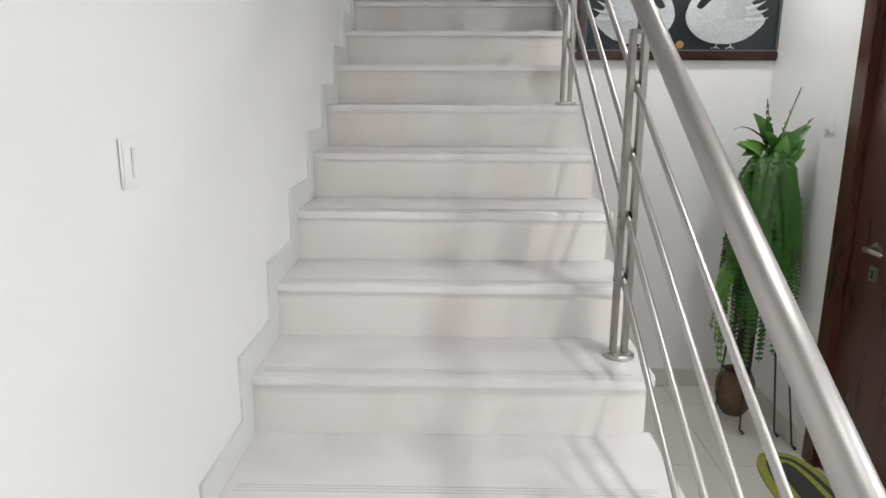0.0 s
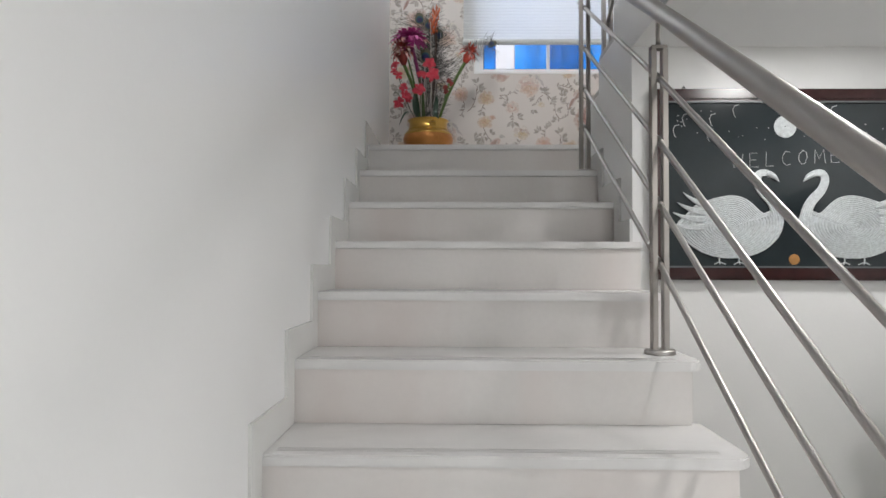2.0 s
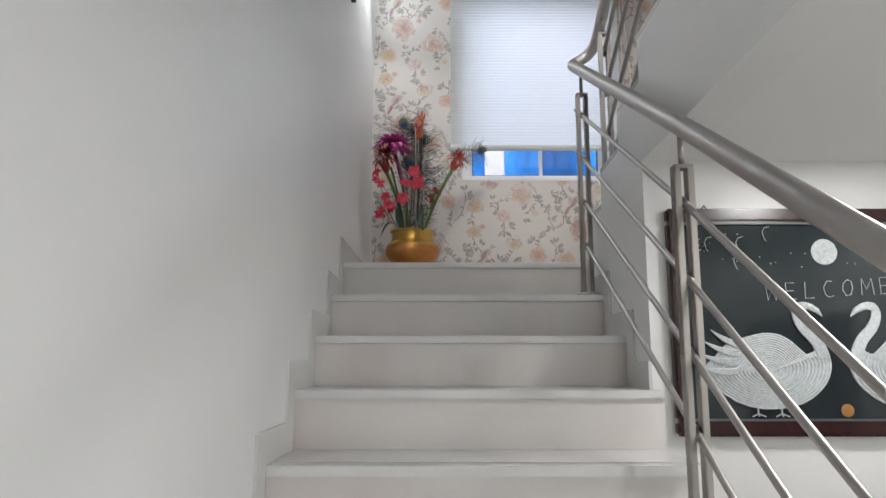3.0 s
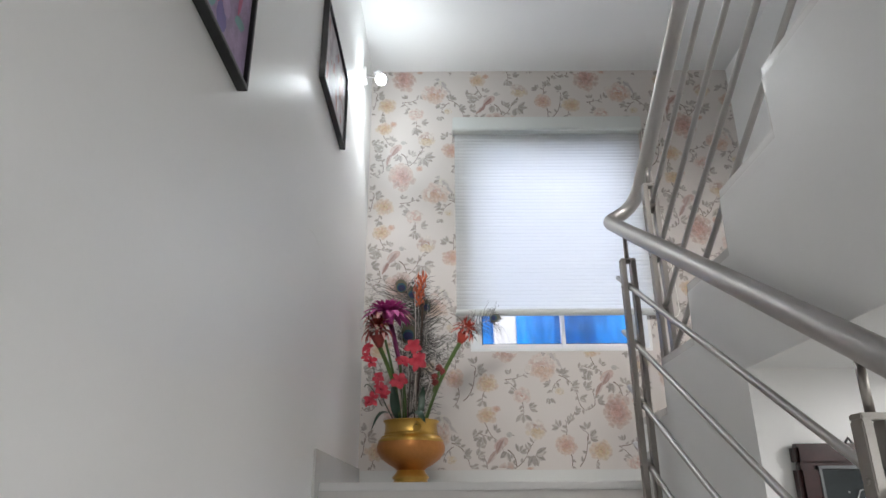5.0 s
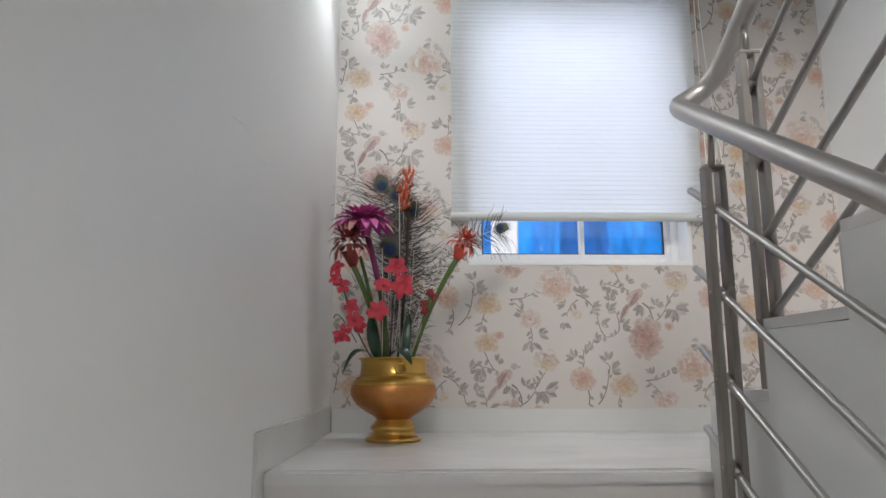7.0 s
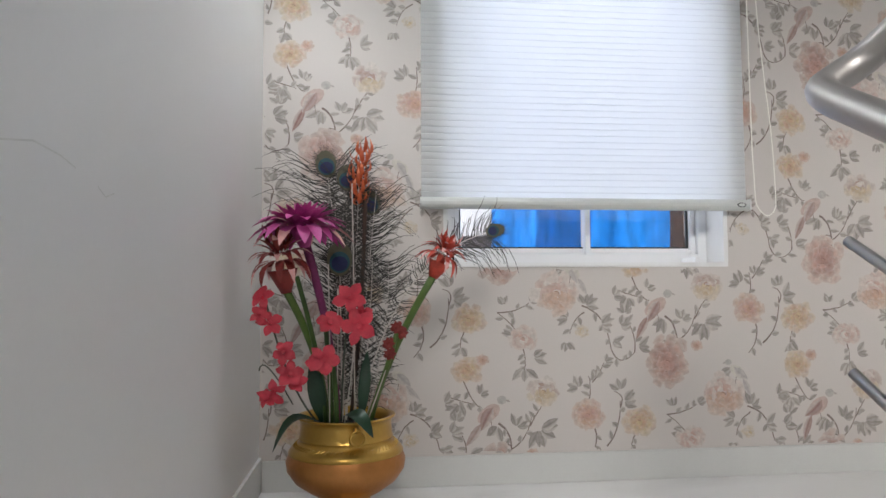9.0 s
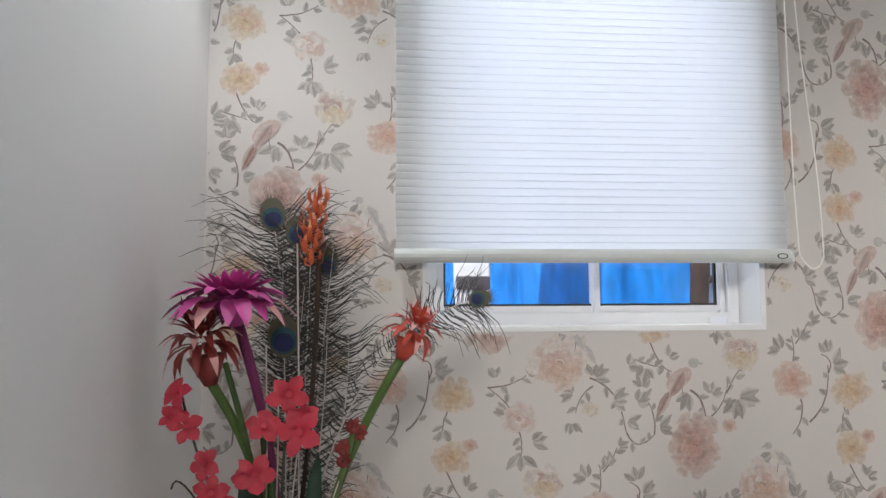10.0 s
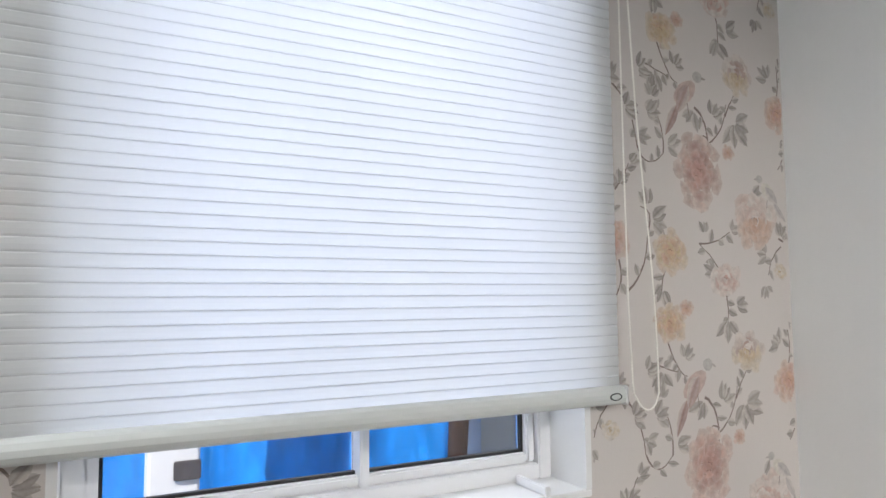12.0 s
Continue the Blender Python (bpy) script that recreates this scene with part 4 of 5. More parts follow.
def feather(path, eye_size, face, name_label, barb=0.10, start=0.35):
    """A peacock feather: shaft, loose barbs that sweep towards the tip, and the eye."""
    a, b, c = [Vector(q) for q in path]
    t = thing("peacock_feather", name_label, "feather", tuple(a), "peacock feathers in the urn")
    pts = bez(a, b, c, 24)
    part("shaft", tube(pts, [0.0022 - 0.0015 * i / 24 for i in range(25)], 5), STICK, t, "pale shaft")
    bm = bmesh.new()
    view = Vector(face).normalized()
    for k in range(92):
        u = start + (1 - start) * k / 92
        i = min(23, int(u * 24))
        p = pts[i].lerp(pts[i + 1], u * 24 - i)
        d = (pts[i + 1] - pts[i]).normalized()
        s = d.cross(view).normalized()
        for sg in (1, -1):
            if random.random() < (0.12 if u > 0.72 else 0.5):
                continue
            ln = barb * random.uniform(0.6, 1.05) * (1.25 if u > 0.75 else 0.8)
            out = s * sg * random.uniform(0.7, 1.05) + d * random.uniform(0.35, 0.75) + view * random.uniform(-0.3, 0.3)
            q1 = p + out * ln * 0.5
            q2 = q1 + (out * 0.55 + d * random.uniform(-0.2, 0.35) + Vector((0, 0, -0.65 * random.random()))) * ln * 0.6
            mid = p.lerp(q1, 0.5) - d * ln * 0.05
            w = 0.00125
            chain = [p, mid, q1, q1.lerp(q2, 0.5) + d * ln * 0.03, q2]
            rows = []
            for j, cpt in enumerate(chain):
                ww = w * (1 - 0.17 * j)
                wd = (chain[min(j + 1, 4)] - chain[max(j - 1, 0)]).cross(view).normalized() * ww
                rows.append((bm.verts.new(cpt - wd), bm.verts.new(cpt + wd)))
            for r, q in zip(rows, rows[1:]):
                bm.faces.new((r[0], r[1], q[1], q[0]))
    part("vane", bm, BARB, t, "loose dark bronze vane", kind="stuff")
    d = (pts[-1] - pts[-2]).normalized()
    s = d.cross(view).normalized()
    bm = bmesh.new()
    # soft fringe close around the eye
    for k in range(84):
        an = 2 * math.pi * k / 84
        o = pts[-1] + (s * math.cos(an) * 0.75 + d * math.sin(an)) * eye_size * 0.8
        q = o + (s * math.cos(an) * 0.9 + d * (math.sin(an) + 0.35)) * eye_size * random.uniform(0.5, 1.35) - view * 0.002
        w = (q - o).cross(view).normalized() * 0.0009
        bm.faces.new((bm.verts.new(o - w), bm.verts.new(o + w), bm.verts.new(q)))
    part("fringe", bm, BARB, t, "dark fringe round the eye", kind="stuff")
    for nm, mt, rx, rz, lift, dn, lb in (("eye_rim", EYE_BRONZE, 0.85, 1.15, 0.0, 0.0, "bronze green disc"), ("eye_band", EYE_TEAL, 0.68, 0.72, 0.0016, -0.22, "teal disc"), ("eye_spot", EYE_BLUE, 0.54, 0.50, 0.003, -0.32, "dark blue spot")):
        bm = bmesh.new()
        ce = bm.verts.new(pts[-1] + view * (lift + 0.012) + d * dn * eye_size)
        ring = [bm.verts.new(pts[-1] + view * (lift + 0.010) + d * (dn + rz * math.sin(2 * math.pi * i / 20)) * eye_size + s * rx * math.cos(2 * math.pi * i / 20) * eye_size) for i in range(20)]
        for i in range(20):
            bm.faces.new((ce, ring[i], ring[(i + 1) % 20]))
        part(nm, bm, mt, t, lb, smooth=True)


def feathers():
    front = (0.05, -1, 0.05)
    r = root
    feather((r(-0.02, 0.04), (0.260, 7.0, 2.315), (0.209, 7.02, 2.637)), 0.033, front, "peacock feather with a blue eye standing in the urn", 0.17, 0.40)
    feather((r(0.0, 0.05), (0.265, 7.0, 2.315), (0.265, 7.02, 2.600)), 0.031, front, "peacock feather with a blue eye standing in the urn", 0.12, 0.3)
    feather((r(0.02, 0.05), (0.325, 7.02, 2.315), (0.330, 7.0, 2.530)), 0.029, front, "peacock feather with a blue eye standing in the urn", 0.135, 0.15)
    feather((r(-0.01, 0.0), (0.255, 6.93, 2.200), (0.251, 6.92, 2.375)), 0.038, front, "short peacock feather with a teal eye in the urn", 0.085, 0.2)
    feather((r(0.03, 0.0), (0.385, 6.96, 2.395), (0.655, 6.93, 2.450)), 0.021, (0.0, -1, 0.1), "peacock feather arching out from the urn towards the window", 0.09, 0.25)
    for dx, mid, tip, barb in ((0.01, (0.290, 6.97, 2.30), (0.300, 6.98, 2.640), 0.07), (0.02, (0.315, 6.97, 2.25), (0.345, 6.98, 2.560), 0.08), (-0.01, (0.265, 6.96, 2.20), (0.285, 6.97, 2.480), 0.07), (0.03, (0.330, 6.95, 2.15), (0.335, 6.96, 2.380), 0.07), (0.0, (0.240, 6.97, 2.20), (0.235, 7.00, 2.520), 0.08)):
        feather((r(dx, 0.02), mid, tip), 0.001, front, "dark brown feather without an eye in the urn", barb, 0.08)
    feather((r(0.05, 0.03), (0.385, 7.0, 2.200), (0.377, 7.0, 2.375)), 0.001, front, "thin feather without an eye in the urn", 0.10, 0.05)


def orchid_bloom(parent, o, size, face):
    o, face = Vector(o), Vector(face).normalized()
    u = face.orthogonal().normalized()
    v = face.cross(u)
    ph = random.uniform(0, 6.28)
    bm = bmesh.new()
    add_tube(bm, [o - face * 0.004, o + face * size * 0.4], [size * 0.10, size * 0.16], 8)
    b = part("blossom", bm, CORAL, parent, "coral blossom")
    for k in range(5):
        a = ph + 2 * math.pi * k / 5 + random.uniform(-0.12, 0.12)
        d = u * math.cos(a) + v * math.sin(a)
        petal(b, "petal", CORAL, o, o + d * size * random.uniform(0.9, 1.15) + face * size * random.uniform(-0.1, 0.35), size * random.uniform(0.6, 0.9), face, random.uniform(0.1, 0.3), 5, 0, None, 0.6)


def orchids():
    t = thing("orchid_spray", "coral red artificial orchid spray hanging out of the urn", "flower", tuple(root(-0.05)), "orchid sprays")
    main = bez(root(-0.06, -0.04), (0.140, 6.80, 2.050), (0.085, 6.80, 2.273), 12)
    part("stem", tube(main, 0.0026, 6), GREYSTEM, t, "dark green stem", smooth=True)
    part("twig", tube(bez((0.150, 6.80, 2.030), (0.080, 6.79, 2.160), (0.053 + 0.02, 6.79, 2.110), 8), 0.0018, 6), GREYSTEM, t, smooth=True)
    for o, s in (((0.082, 6.79, 2.278), 0.030), ((0.072, 6.78, 2.238), 0.026), ((0.096, 6.79, 2.218), 0.031), ((0.128, 6.80, 2.150), 0.030), ((0.142, 6.79, 2.100), 0.034), ((0.158, 6.80, 2.085), 0.026), ((0.105, 6.79, 2.065), 0.034), ((0.095, 6.80, 2.045), 0.026)):
        orchid_bloom(t, o, s, (random.uniform(-0.9, 0.7), -1, random.uniform(-0.6, 0.9)))
    t = thing("orchid_spray", "coral red artificial orchid spray upright in front of the urn", "flower", tuple(root(0.0, -0.06)), "orchid sprays")
    part("stem", tube(bez(root(-0.01, -0.06), (0.260, 6.82, 2.100), (0.282, 6.78, 2.278), 10), 0.0028, 6), GREYSTEM, t, "dark green stem", smooth=True)
    for o, s in (((0.282, 6.765, 2.281), 0.040), ((0.302, 6.765, 2.215), 0.043), ((0.236, 6.78, 2.218), 0.034), ((0.312, 6.785, 2.238), 0.026), ((0.222, 6.78, 2.135), 0.036), ((0.200, 6.785, 2.128), 0.022)):
        orchid_bloom(t, o, s, (random.uniform(-0.3, 0.2), -1, random.uniform(-0.1, 0.5)))


GREYSTEM = plain("grey_green_stem", (0.06, 0.07, 0.05), 0.6, 0.3)


def leaves_and_sticks():
    for k, (a, b, w, nrm, cup) in enumerate((((0.222, 6.83, 1.975), (0.107, 6.78, 1.925), 0.030, (0, -0.4, 1), 0.42), ((0.262, 6.84, 1.990), (0.337, 6.765, 1.955), 0.042, (0, -0.5, 1), 0.30), ((0.212, 6.88, 1.970), (0.187, 6.87, 2.135), 0.042, (0, -1, 0), 0.08), ((0.307, 6.90, 1.970), (0.322, 6.93, 2.140), 0.03, (0, -1, 0), 0.05))):
        t = thing("leaf", "dark green artificial leaf curling over the urn rim", "leaf", a, "leaves in the urn")
        bm = bmesh.new()
        add_petal(bm, a, b, w, nrm, cup, 9, 0, None, 0.5)
        part("blade", bm, LEAF, t)
    for k, (a, b) in enumerate((((0.292, 6.86, 1.970), (0.284, 6.85, 2.560)), ((0.267, 6.84, 1.970), (0.292, 6.83, 2.170)), ((0.322, 6.87, 1.970), (0.407, 6.86, 2.220)), ((0.232, 6.85, 1.970), (0.227, 6.85, 2.360)), ((0.247, 6.86, 1.970), (0.250, 6.86, 2.300)))):
        t = thing("dried_stick", "thin bleached stick standing in the urn", "stick", a, "sticks in the urn")
        part("stick", tube([a, Vector(a).lerp(Vector(b), 0.5) + Vector((0.002, 0, 0)), b], 0.0016, 6), STICK, t)
    # dark red buds on a green stem
    t = thing("bud_stem", "green stem with small dark red buds in the urn", "flower", tuple(root(0.05)))
    part("stem", tube(bez(root(0.05, -0.02), (0.367, 6.86, 2.080), (0.397, 6.86, 2.200), 8), 0.006, 8), STEM, t, smooth=True)
    for o in ((0.394, 6.85, 2.205), (0.377, 6.85, 2.140), (0.407, 6.86, 2.190), (0.374, 6.85, 2.165)):
        b = part("bud", tube([Vector(o) - Vector((0, 0, 0.008)), o, Vector(o) + Vector((0, 0, 0.010))], [0.004, 0.008, 0.002], 8), RED, t, "dark red bud")
        for k in range(7):
            a = k * 0.9
            petal(b, "petal", RED, o, Vector(o) + Vector((0.017 * math.cos(a), 0.01 * math.sin(a * 2), 0.017 * math.sin(a))), 0.012, (0, -1, 0), 0.3, 3)
    # green lower stems
    t = thing("green_stems", "thick light green stems among the feathers in the urn", "stem", tuple(root(-0.03)))
    for a, b in (((0.237, 6.86, 1.970), (0.220, 6.85, 2.220)), ((0.250, 6.85, 1.970), (0.237, 6.84, 2.130)), ((0.222, 6.87, 1.970), (0.152, 6.84, 2.330))):
        part("stem", tube(bez(a, (a[0] - 0.005, a[1], 2.1), b, 6), 0.006, 8), STEM_DARK, t, smooth=True)


urn()
purple_flower()
protea((0.120, 6.82, 2.355), -0.045, "dark red artificial flower with pale tips in the urn", (-0.15, -0.1, 1), 1.2)
protea((0.510, 6.90, 2.375), 0.06, "scarlet artificial flower on a curved green stem in the urn", (0.45, -0.05, 1), 0.95)
orange_spike()
feathers()
orchids()
leaves_and_sticks()


# ---- framed thread picture of two swans ----
def stroke(bm, pts, r=0.0016):
    add_tube(bm, [(x, SWAN - 0.0225, z) for x, z in pts], r, 5)


SWAN_BODY = ((0.196, 0.051), (0.197, 0.015), (0.180, -0.026), (0.136, -0.068), (0.075, -0.094), (-0.013, -0.101), (-0.095, -0.080), (-0.160, -0.032), (-0.188, 0.012), (-0.150, 0.052),
             (-0.118, 0.086), (-0.085, 0.100), (-0.049, 0.112), (0.004, 0.123), (0.048, 0.118), (0.083, 0.098), (0.116, 0.066), (0.146, 0.052), (0.172, 0.076))


def swan_shape(bm, ox, f):
    """Rows of thread that fill a swan: body, neck, wing tips and feet; f is 1 for the bird that looks to +x."""
    y0, oz = SWAN - 0.0205, 1.235
    at = lambda u, w, lift=0.0: Vector((ox + f * u, y0 - lift, oz + w))
    n = len(SWAN_BODY)
    smooth = []
    for i in range(n):
        p = [Vector(SWAN_BODY[(i + d) % n]) for d in (-1, 0, 1, 2)]
        for t in (0, 0.5):
            smooth.append(0.5 * ((2 * p[1]) + (p[2] - p[0]) * t + (2 * p[0] - 5 * p[1] + 4 * p[2] - p[3]) * t * t + (3 * p[1] - p[0] - 3 * p[2] + p[3]) * t ** 3))
    bm.faces.new([bm.verts.new(at(q.x, q.y, -0.001)) for q in smooth])
    core = Vector((0.012, 0.008))
    rows = 17
    for k in range(rows):
        c = 0.975 - k / rows
        ring = [at(*(core + (q - core) * c)) for q in smooth]
        add_tube(bm, ring + [ring[0]], 0.0037, 5, caps=False)
    neck = bez((0.176, 0.050), (0.166, 0.098), (0.132, 0.126), 6) + bez((0.120, 0.140), (0.098, 0.176), (0.108, 0.194), 5) + bez((0.114, 0.202), (0.134, 0.208), (0.152, 0.198), 5)
    neck = [at(q[0], q[1], 0.001) for q in (Vector((*p, 0)) if len(p) == 2 else p for p in neck)]
    m = len(neck)
    for off in (-1.0, -0.5, 0.0, 0.5, 1.0):
        strand = []
        for i, p in enumerate(neck):
            d = (neck[min(i + 1, m - 1)] - neck[max(i - 1, 0)]).normalized()
            strand.append(p + Vector((-d.z, 0, d.x)) * off * (0.015 - 0.008 * i / m))
        add_tube(bm, strand, [0.0046 - 0.0012 * i / m for i in range(m)], 6)
    add_tube(bm, [at(0.138, 0.203, 0.001), at(0.150, 0.199, 0.002), at(0.166, 0.190, 0.002), at(0.182, 0.173, 0.001)], [0.008, 0.0115, 0.009, 0.002], 8)
    for base, tip in (((-0.070, 0.086), (-0.158, 0.133)), ((-0.080, 0.062), (-0.180, 0.098)), ((-0.085, 0.036), (-0.195, 0.062)), ((-0.085, 0.010), (-0.200, 0.022))):
        b, c = at(*base, 0.002), at(*tip, 0.002)
        mid = (b + c) / 2 - Vector((0, 0, 0.016))
        for up in (-0.006, 0.0, 0.006):
            o = Vector((0, 0, up))
            add_tube(bm, bez(b + o, mid + o, c, 5), [0.0055, 0.0055, 0.0050, 0.0045, 0.003, 0.0012], 6)
    for u in (-0.031, 0.039):
        add_tube(bm, [at(u, -0.096), at(u, -0.116)], 0.0026, 5)
        for q in (-0.018, 0.003, 0.022):
            add_tube(bm, [at(u, -0.114), at(u + q, -0.123)], 0.0020, 5)


def swan_picture():
    t = thing("framed_picture", "dark framed black picture of two white thread swans on white wall", "picture", (1.63, SWAN, 1.4))
    x0, x1, z0, z1, w = 1.130, 2.155, 1.056, 1.740, 0.044
    for nm, dims in (("frame_rail", (x0, x1, z0, z0 + w)), ("frame_rail", (x0, x1, z1 - w, z1)), ("frame_stile", (x0, x0 + w, z0 + w, z1 - w)), ("frame_stile", (x1 - w, x1, z0 + w, z1 - w))):
        part(nm, box(dims[0], dims[1], SWAN - 0.034, SWAN, dims[2], dims[3], 0.008), FRAMEWOOD, t, "polished dark red-brown moulding")
    bm = bmesh.new()
    i0 = 0.006
    for a, b, c, d in ((x0 + w, x1 - w, z0 + w, z0 + w + i0), (x0 + w, x1 - w, z1 - w - i0, z1 - w), (x0 + w, x0 + w + i0, z0 + w + i0, z1 - w - i0), (x1 - w - i0, x1 - w, z0 + w + i0, z1 - w - i0)):
        add_box(bm, a, b, SWAN - 0.028, SWAN - 0.018, c, d)
    part("inner_bead", bm, SLATE, t, "narrow grey inner bead")
    part("panel", box(x0 + w, x1 - w, SWAN - 0.017, SWAN - 0.002, z0 + w, z1 - w), BLACKBOARD, t, "black cloth panel")
    bm = bmesh.new()
    swan_shape(bm, 1.405, 1)
    part("swan", bm, THREAD, t, "white thread swan")
    bm = bmesh.new()
    swan_shape(bm, 1.855, -1)
    part("swan", bm, THREAD, t, "white thread swan")
    bm = bmesh.new()
    for k in range(9):
        r = 0.038 * (1 - k / 9)
        add_tube(bm, [(1.612 + r * math.cos(a), SWAN - 0.0195, 1.605 + r * math.sin(a)) for a in [2 * math.pi * i / 24 for i in range(25)]], 0.0023, 5, caps=False)
    part("moon", bm, THREAD, t, "round white thread moon")
    # the word, in single threads
    letters = {"W": [[(0, 1), (0.15, 0), (0.45, 0.6), (0.75, 0), (0.95, 1)]], "E": [[(0.7, 1), (0, 1), (0.03, 0), (0.75, 0.02)], [(0.0, 0.5), (0.6, 0.52)]],
               "L": [[(0.05, 1), (0, 0), (0.7, 0.02)]], "C": [[(0.7, 0.95), (0.3, 0.98), (0.02, 0.6), (0.08, 0.2), (0.35, 0.0), (0.75, 0.08)]],
               "O": [[(0.4, 1), (0.08, 0.75), (0.02, 0.35), (0.25, 0.02), (0.6, 0.08), (0.78, 0.5), (0.7, 0.88), (0.4, 1)]], "M": [[(0, 0), (0.05, 1), (0.4, 0.35), (0.8, 1.0), (0.95, 0)]]}
    for i, ch in enumerate("WELCOME"):
        bm = bmesh.new()
        ox = 1.426 + 0.0575 * i - (0.004 if i == 0 else 0)
        for line in letters[ch]:
            stroke(bm, [(ox + 0.040 * x, 1.456 + 0.020 * i / 6 + 0.050 * z) for x, z in line], 0.0010)
        part("letter", bm, CHALK, t, "white thread letter")
    bm = bmesh.new()
    for k in range(46):
        x, z = random.uniform(x0 + 0.07, x1 - 0.07), random.uniform(1.55, 1.675)
        if abs(x - 1.612) < 0.055:
            continue
        add_tube(bm, [(x, SWAN - 0.017, z), (x, SWAN - 0.021, z)], [0.0022, 0.001], 6)
    part("star", bm, CHALK, t, "small white stars", kind="stuff")
    bm = bmesh.new()
    for x, z in ((1.248, 1.640), (1.215, 1.600), (1.335, 1.585), (1.345, 1.640), (1.428, 1.672), (1.725, 1.672), (1.775, 1.668), (1.880, 1.572), (1.990, 1.578), (2.030, 1.655)):
        stroke(bm, [(x + 0.02, z + 0.012), (x + 0.004, z + 0.008), (x - 0.003, z - 0.006), (x + 0.003, z - 0.028), (x + 0.008, z - 0.034)], 0.0012)
    part("curl", bm, CHALK, t, "thin white thread curls", kind="stuff")
    seal = part("seal", lathe([(0.0001, 0.0), (0.019, 0.0), (0.019, 0.002), (0.008, 0.003), (0.0001, 0.003)], 20), GOLDSEAL, t, "round gold seal")
    seal.data.transform(Matrix.Translation((1.639, SWAN - 0.0175, 1.130)) @ Matrix.Rotation(radians(90), 4, "X"))
    for x in (1.255, 2.0):
        part("hook", tube([(x - 0.008, SWAN - 0.012, z1), (x, SWAN - 0.012, z1 + 0.012), (x + 0.008, SWAN - 0.012, z1)], 0.003, 6), BLACK, t)


SLATE = plain("grey_slip", (0.10, 0.11, 0.115), 0.4, 0.1)
GOLDSEAL = plain("gold_paper", (0.35, 0.17, 0.05), 0.4, 0.3)
swan_picture()


# ---- small pictures on the west wall ----
def wall_picture(y0, y1, z0, z1, label, back, patches, seed):
    t = thing("picture", label, "picture", (0.0, (y0 + y1) / 2, z0), "pictures on the stair wall")
    w = 0.009
    bm = bmesh.new()
    for a, b, c, d in ((y0, y1, z0, z0 + w), (y0, y1, z1 - w, z1), (y0, y0 + w, z0 + w, z1 - w), (y1 - w, y1, z0 + w, z1 - w)):
        add_box(bm, 0.0, 0.022, a, b, c, d, 0.0012)
    part("frame", bm, BLACK, t, "thin black frame")
    part("print", box(0.001, 0.012, y0 + w, y1 - w, z0 + w, z1 - w), back, t, "coloured picture sheet")
    rnd = random.Random(seed)
    bm = bmesh.new()
    for k in range(70):
        cy, cz = rnd.uniform(y0 + 0.05, y1 - 0.05), rnd.uniform(z0 + 0.05, z1 - 0.05)
        a, b, tn = rnd.uniform(0.010, 0.034), rnd.uniform(0.006, 0.05), rnd.uniform(-0.4, 0.4)
        vs = []
        for i in range(9):
            th = 2 * math.pi * i / 9
            u, v = a * math.cos(th) * rnd.uniform(0.8, 1.1), b * math.sin(th) * rnd.uniform(0.8, 1.1)
            vs.append(bm.verts.new((0.0122 + 0.00003 * k, cy + u * math.cos(tn) - v * math.sin(tn), cz + u * math.sin(tn) + v * math.cos(tn))))
        f = bm.faces.new(vs)
        f.material_index = k % len(patches)
    part("brushwork", bm, patches, t, "blurred coloured shapes", kind="stuff")


wall_picture(4.505, 5.010, 2.405, 2.937, "purple and teal abstract picture in a thin black frame", plain("violet_print", (0.34, 0.25, 0.40), 0.5, 0.4),
             [plain("lilac_paint", (0.44, 0.30, 0.50), 0.5), plain("teal_paint", (0.18, 0.36, 0.38), 0.5), plain("pink_paint", (0.45, 0.10, 0.20), 0.5), plain("indigo_paint", (0.16, 0.12, 0.34), 0.5)], 3)
wall_picture(5.765, 6.262, 2.975, 3.308, "pale picture with a reddish house in a thin black frame", plain("mauve_grey_print", (0.36, 0.31, 0.34), 0.5, 0.3),
             [plain("grey_paint", (0.40, 0.37, 0.38), 0.5), plain("brick_paint", (0.32, 0.14, 0.12), 0.5), plain("pale_paint", (0.5, 0.46, 0.48), 0.5)], 5)


# ---- lamps, switches, door, mat ----
GLOW = bpy.data.materials.new("lamp_glow")
GLOW.use_nodes = True
GLOW.node_tree.nodes["Principled BSDF"].inputs["Emission Color"].default_value = (0.95, 0.98, 1.0, 1)
GLOW.node_tree.nodes["Principled BSDF"].inputs["Emission Strength"].default_value = 14.0


def wall_spotlight():
    t = thing("wall_spotlight", "small lit white spotlight on the wall near the ceiling", "lamp", (0.0, 6.86, 3.755))
    part("mount", box(0.0, 0.02, 6.83, 6.89, 3.715, 3.795, 0.004), PLASTIC, t)
    part("arm", tube([(0.02, 6.86, 3.755), (0.07, 6.86, 3.745)], 0.006, 8), STEEL, t)
    part("head", tube([(0.078, 6.86, 3.765), (0.095, 6.835, 3.715)], [0.022, 0.032], 20), PLASTIC, t)
    bm = bmesh.new()
    bmesh.ops.create_uvsphere(bm, u_segments=16, v_segments=10, radius=0.026, matrix=Matrix.Translation((0.10, 6.825, 3.702)))
    part("bulb", bm, GLOW, t, "glowing bulb", smooth=True)


def downlight(x, y):
    t = thing("downlight", "round lit downlight in the white ceiling", "lamp", (x, y, SOFFIT), "ceiling downlights")
    part("trim_ring", lathe([(0.045, 0.002), (0.055, -0.004), (0.062, -0.003), (0.064, 0.0)], 32, (x, y, SOFFIT)), PLASTIC, t)
    bm = lathe([(0.0001, -0.0012), (0.045, -0.0012)], 32, (x, y, SOFFIT))
    part("diffuser", bm, GLOW, t, "glowing diffuser")


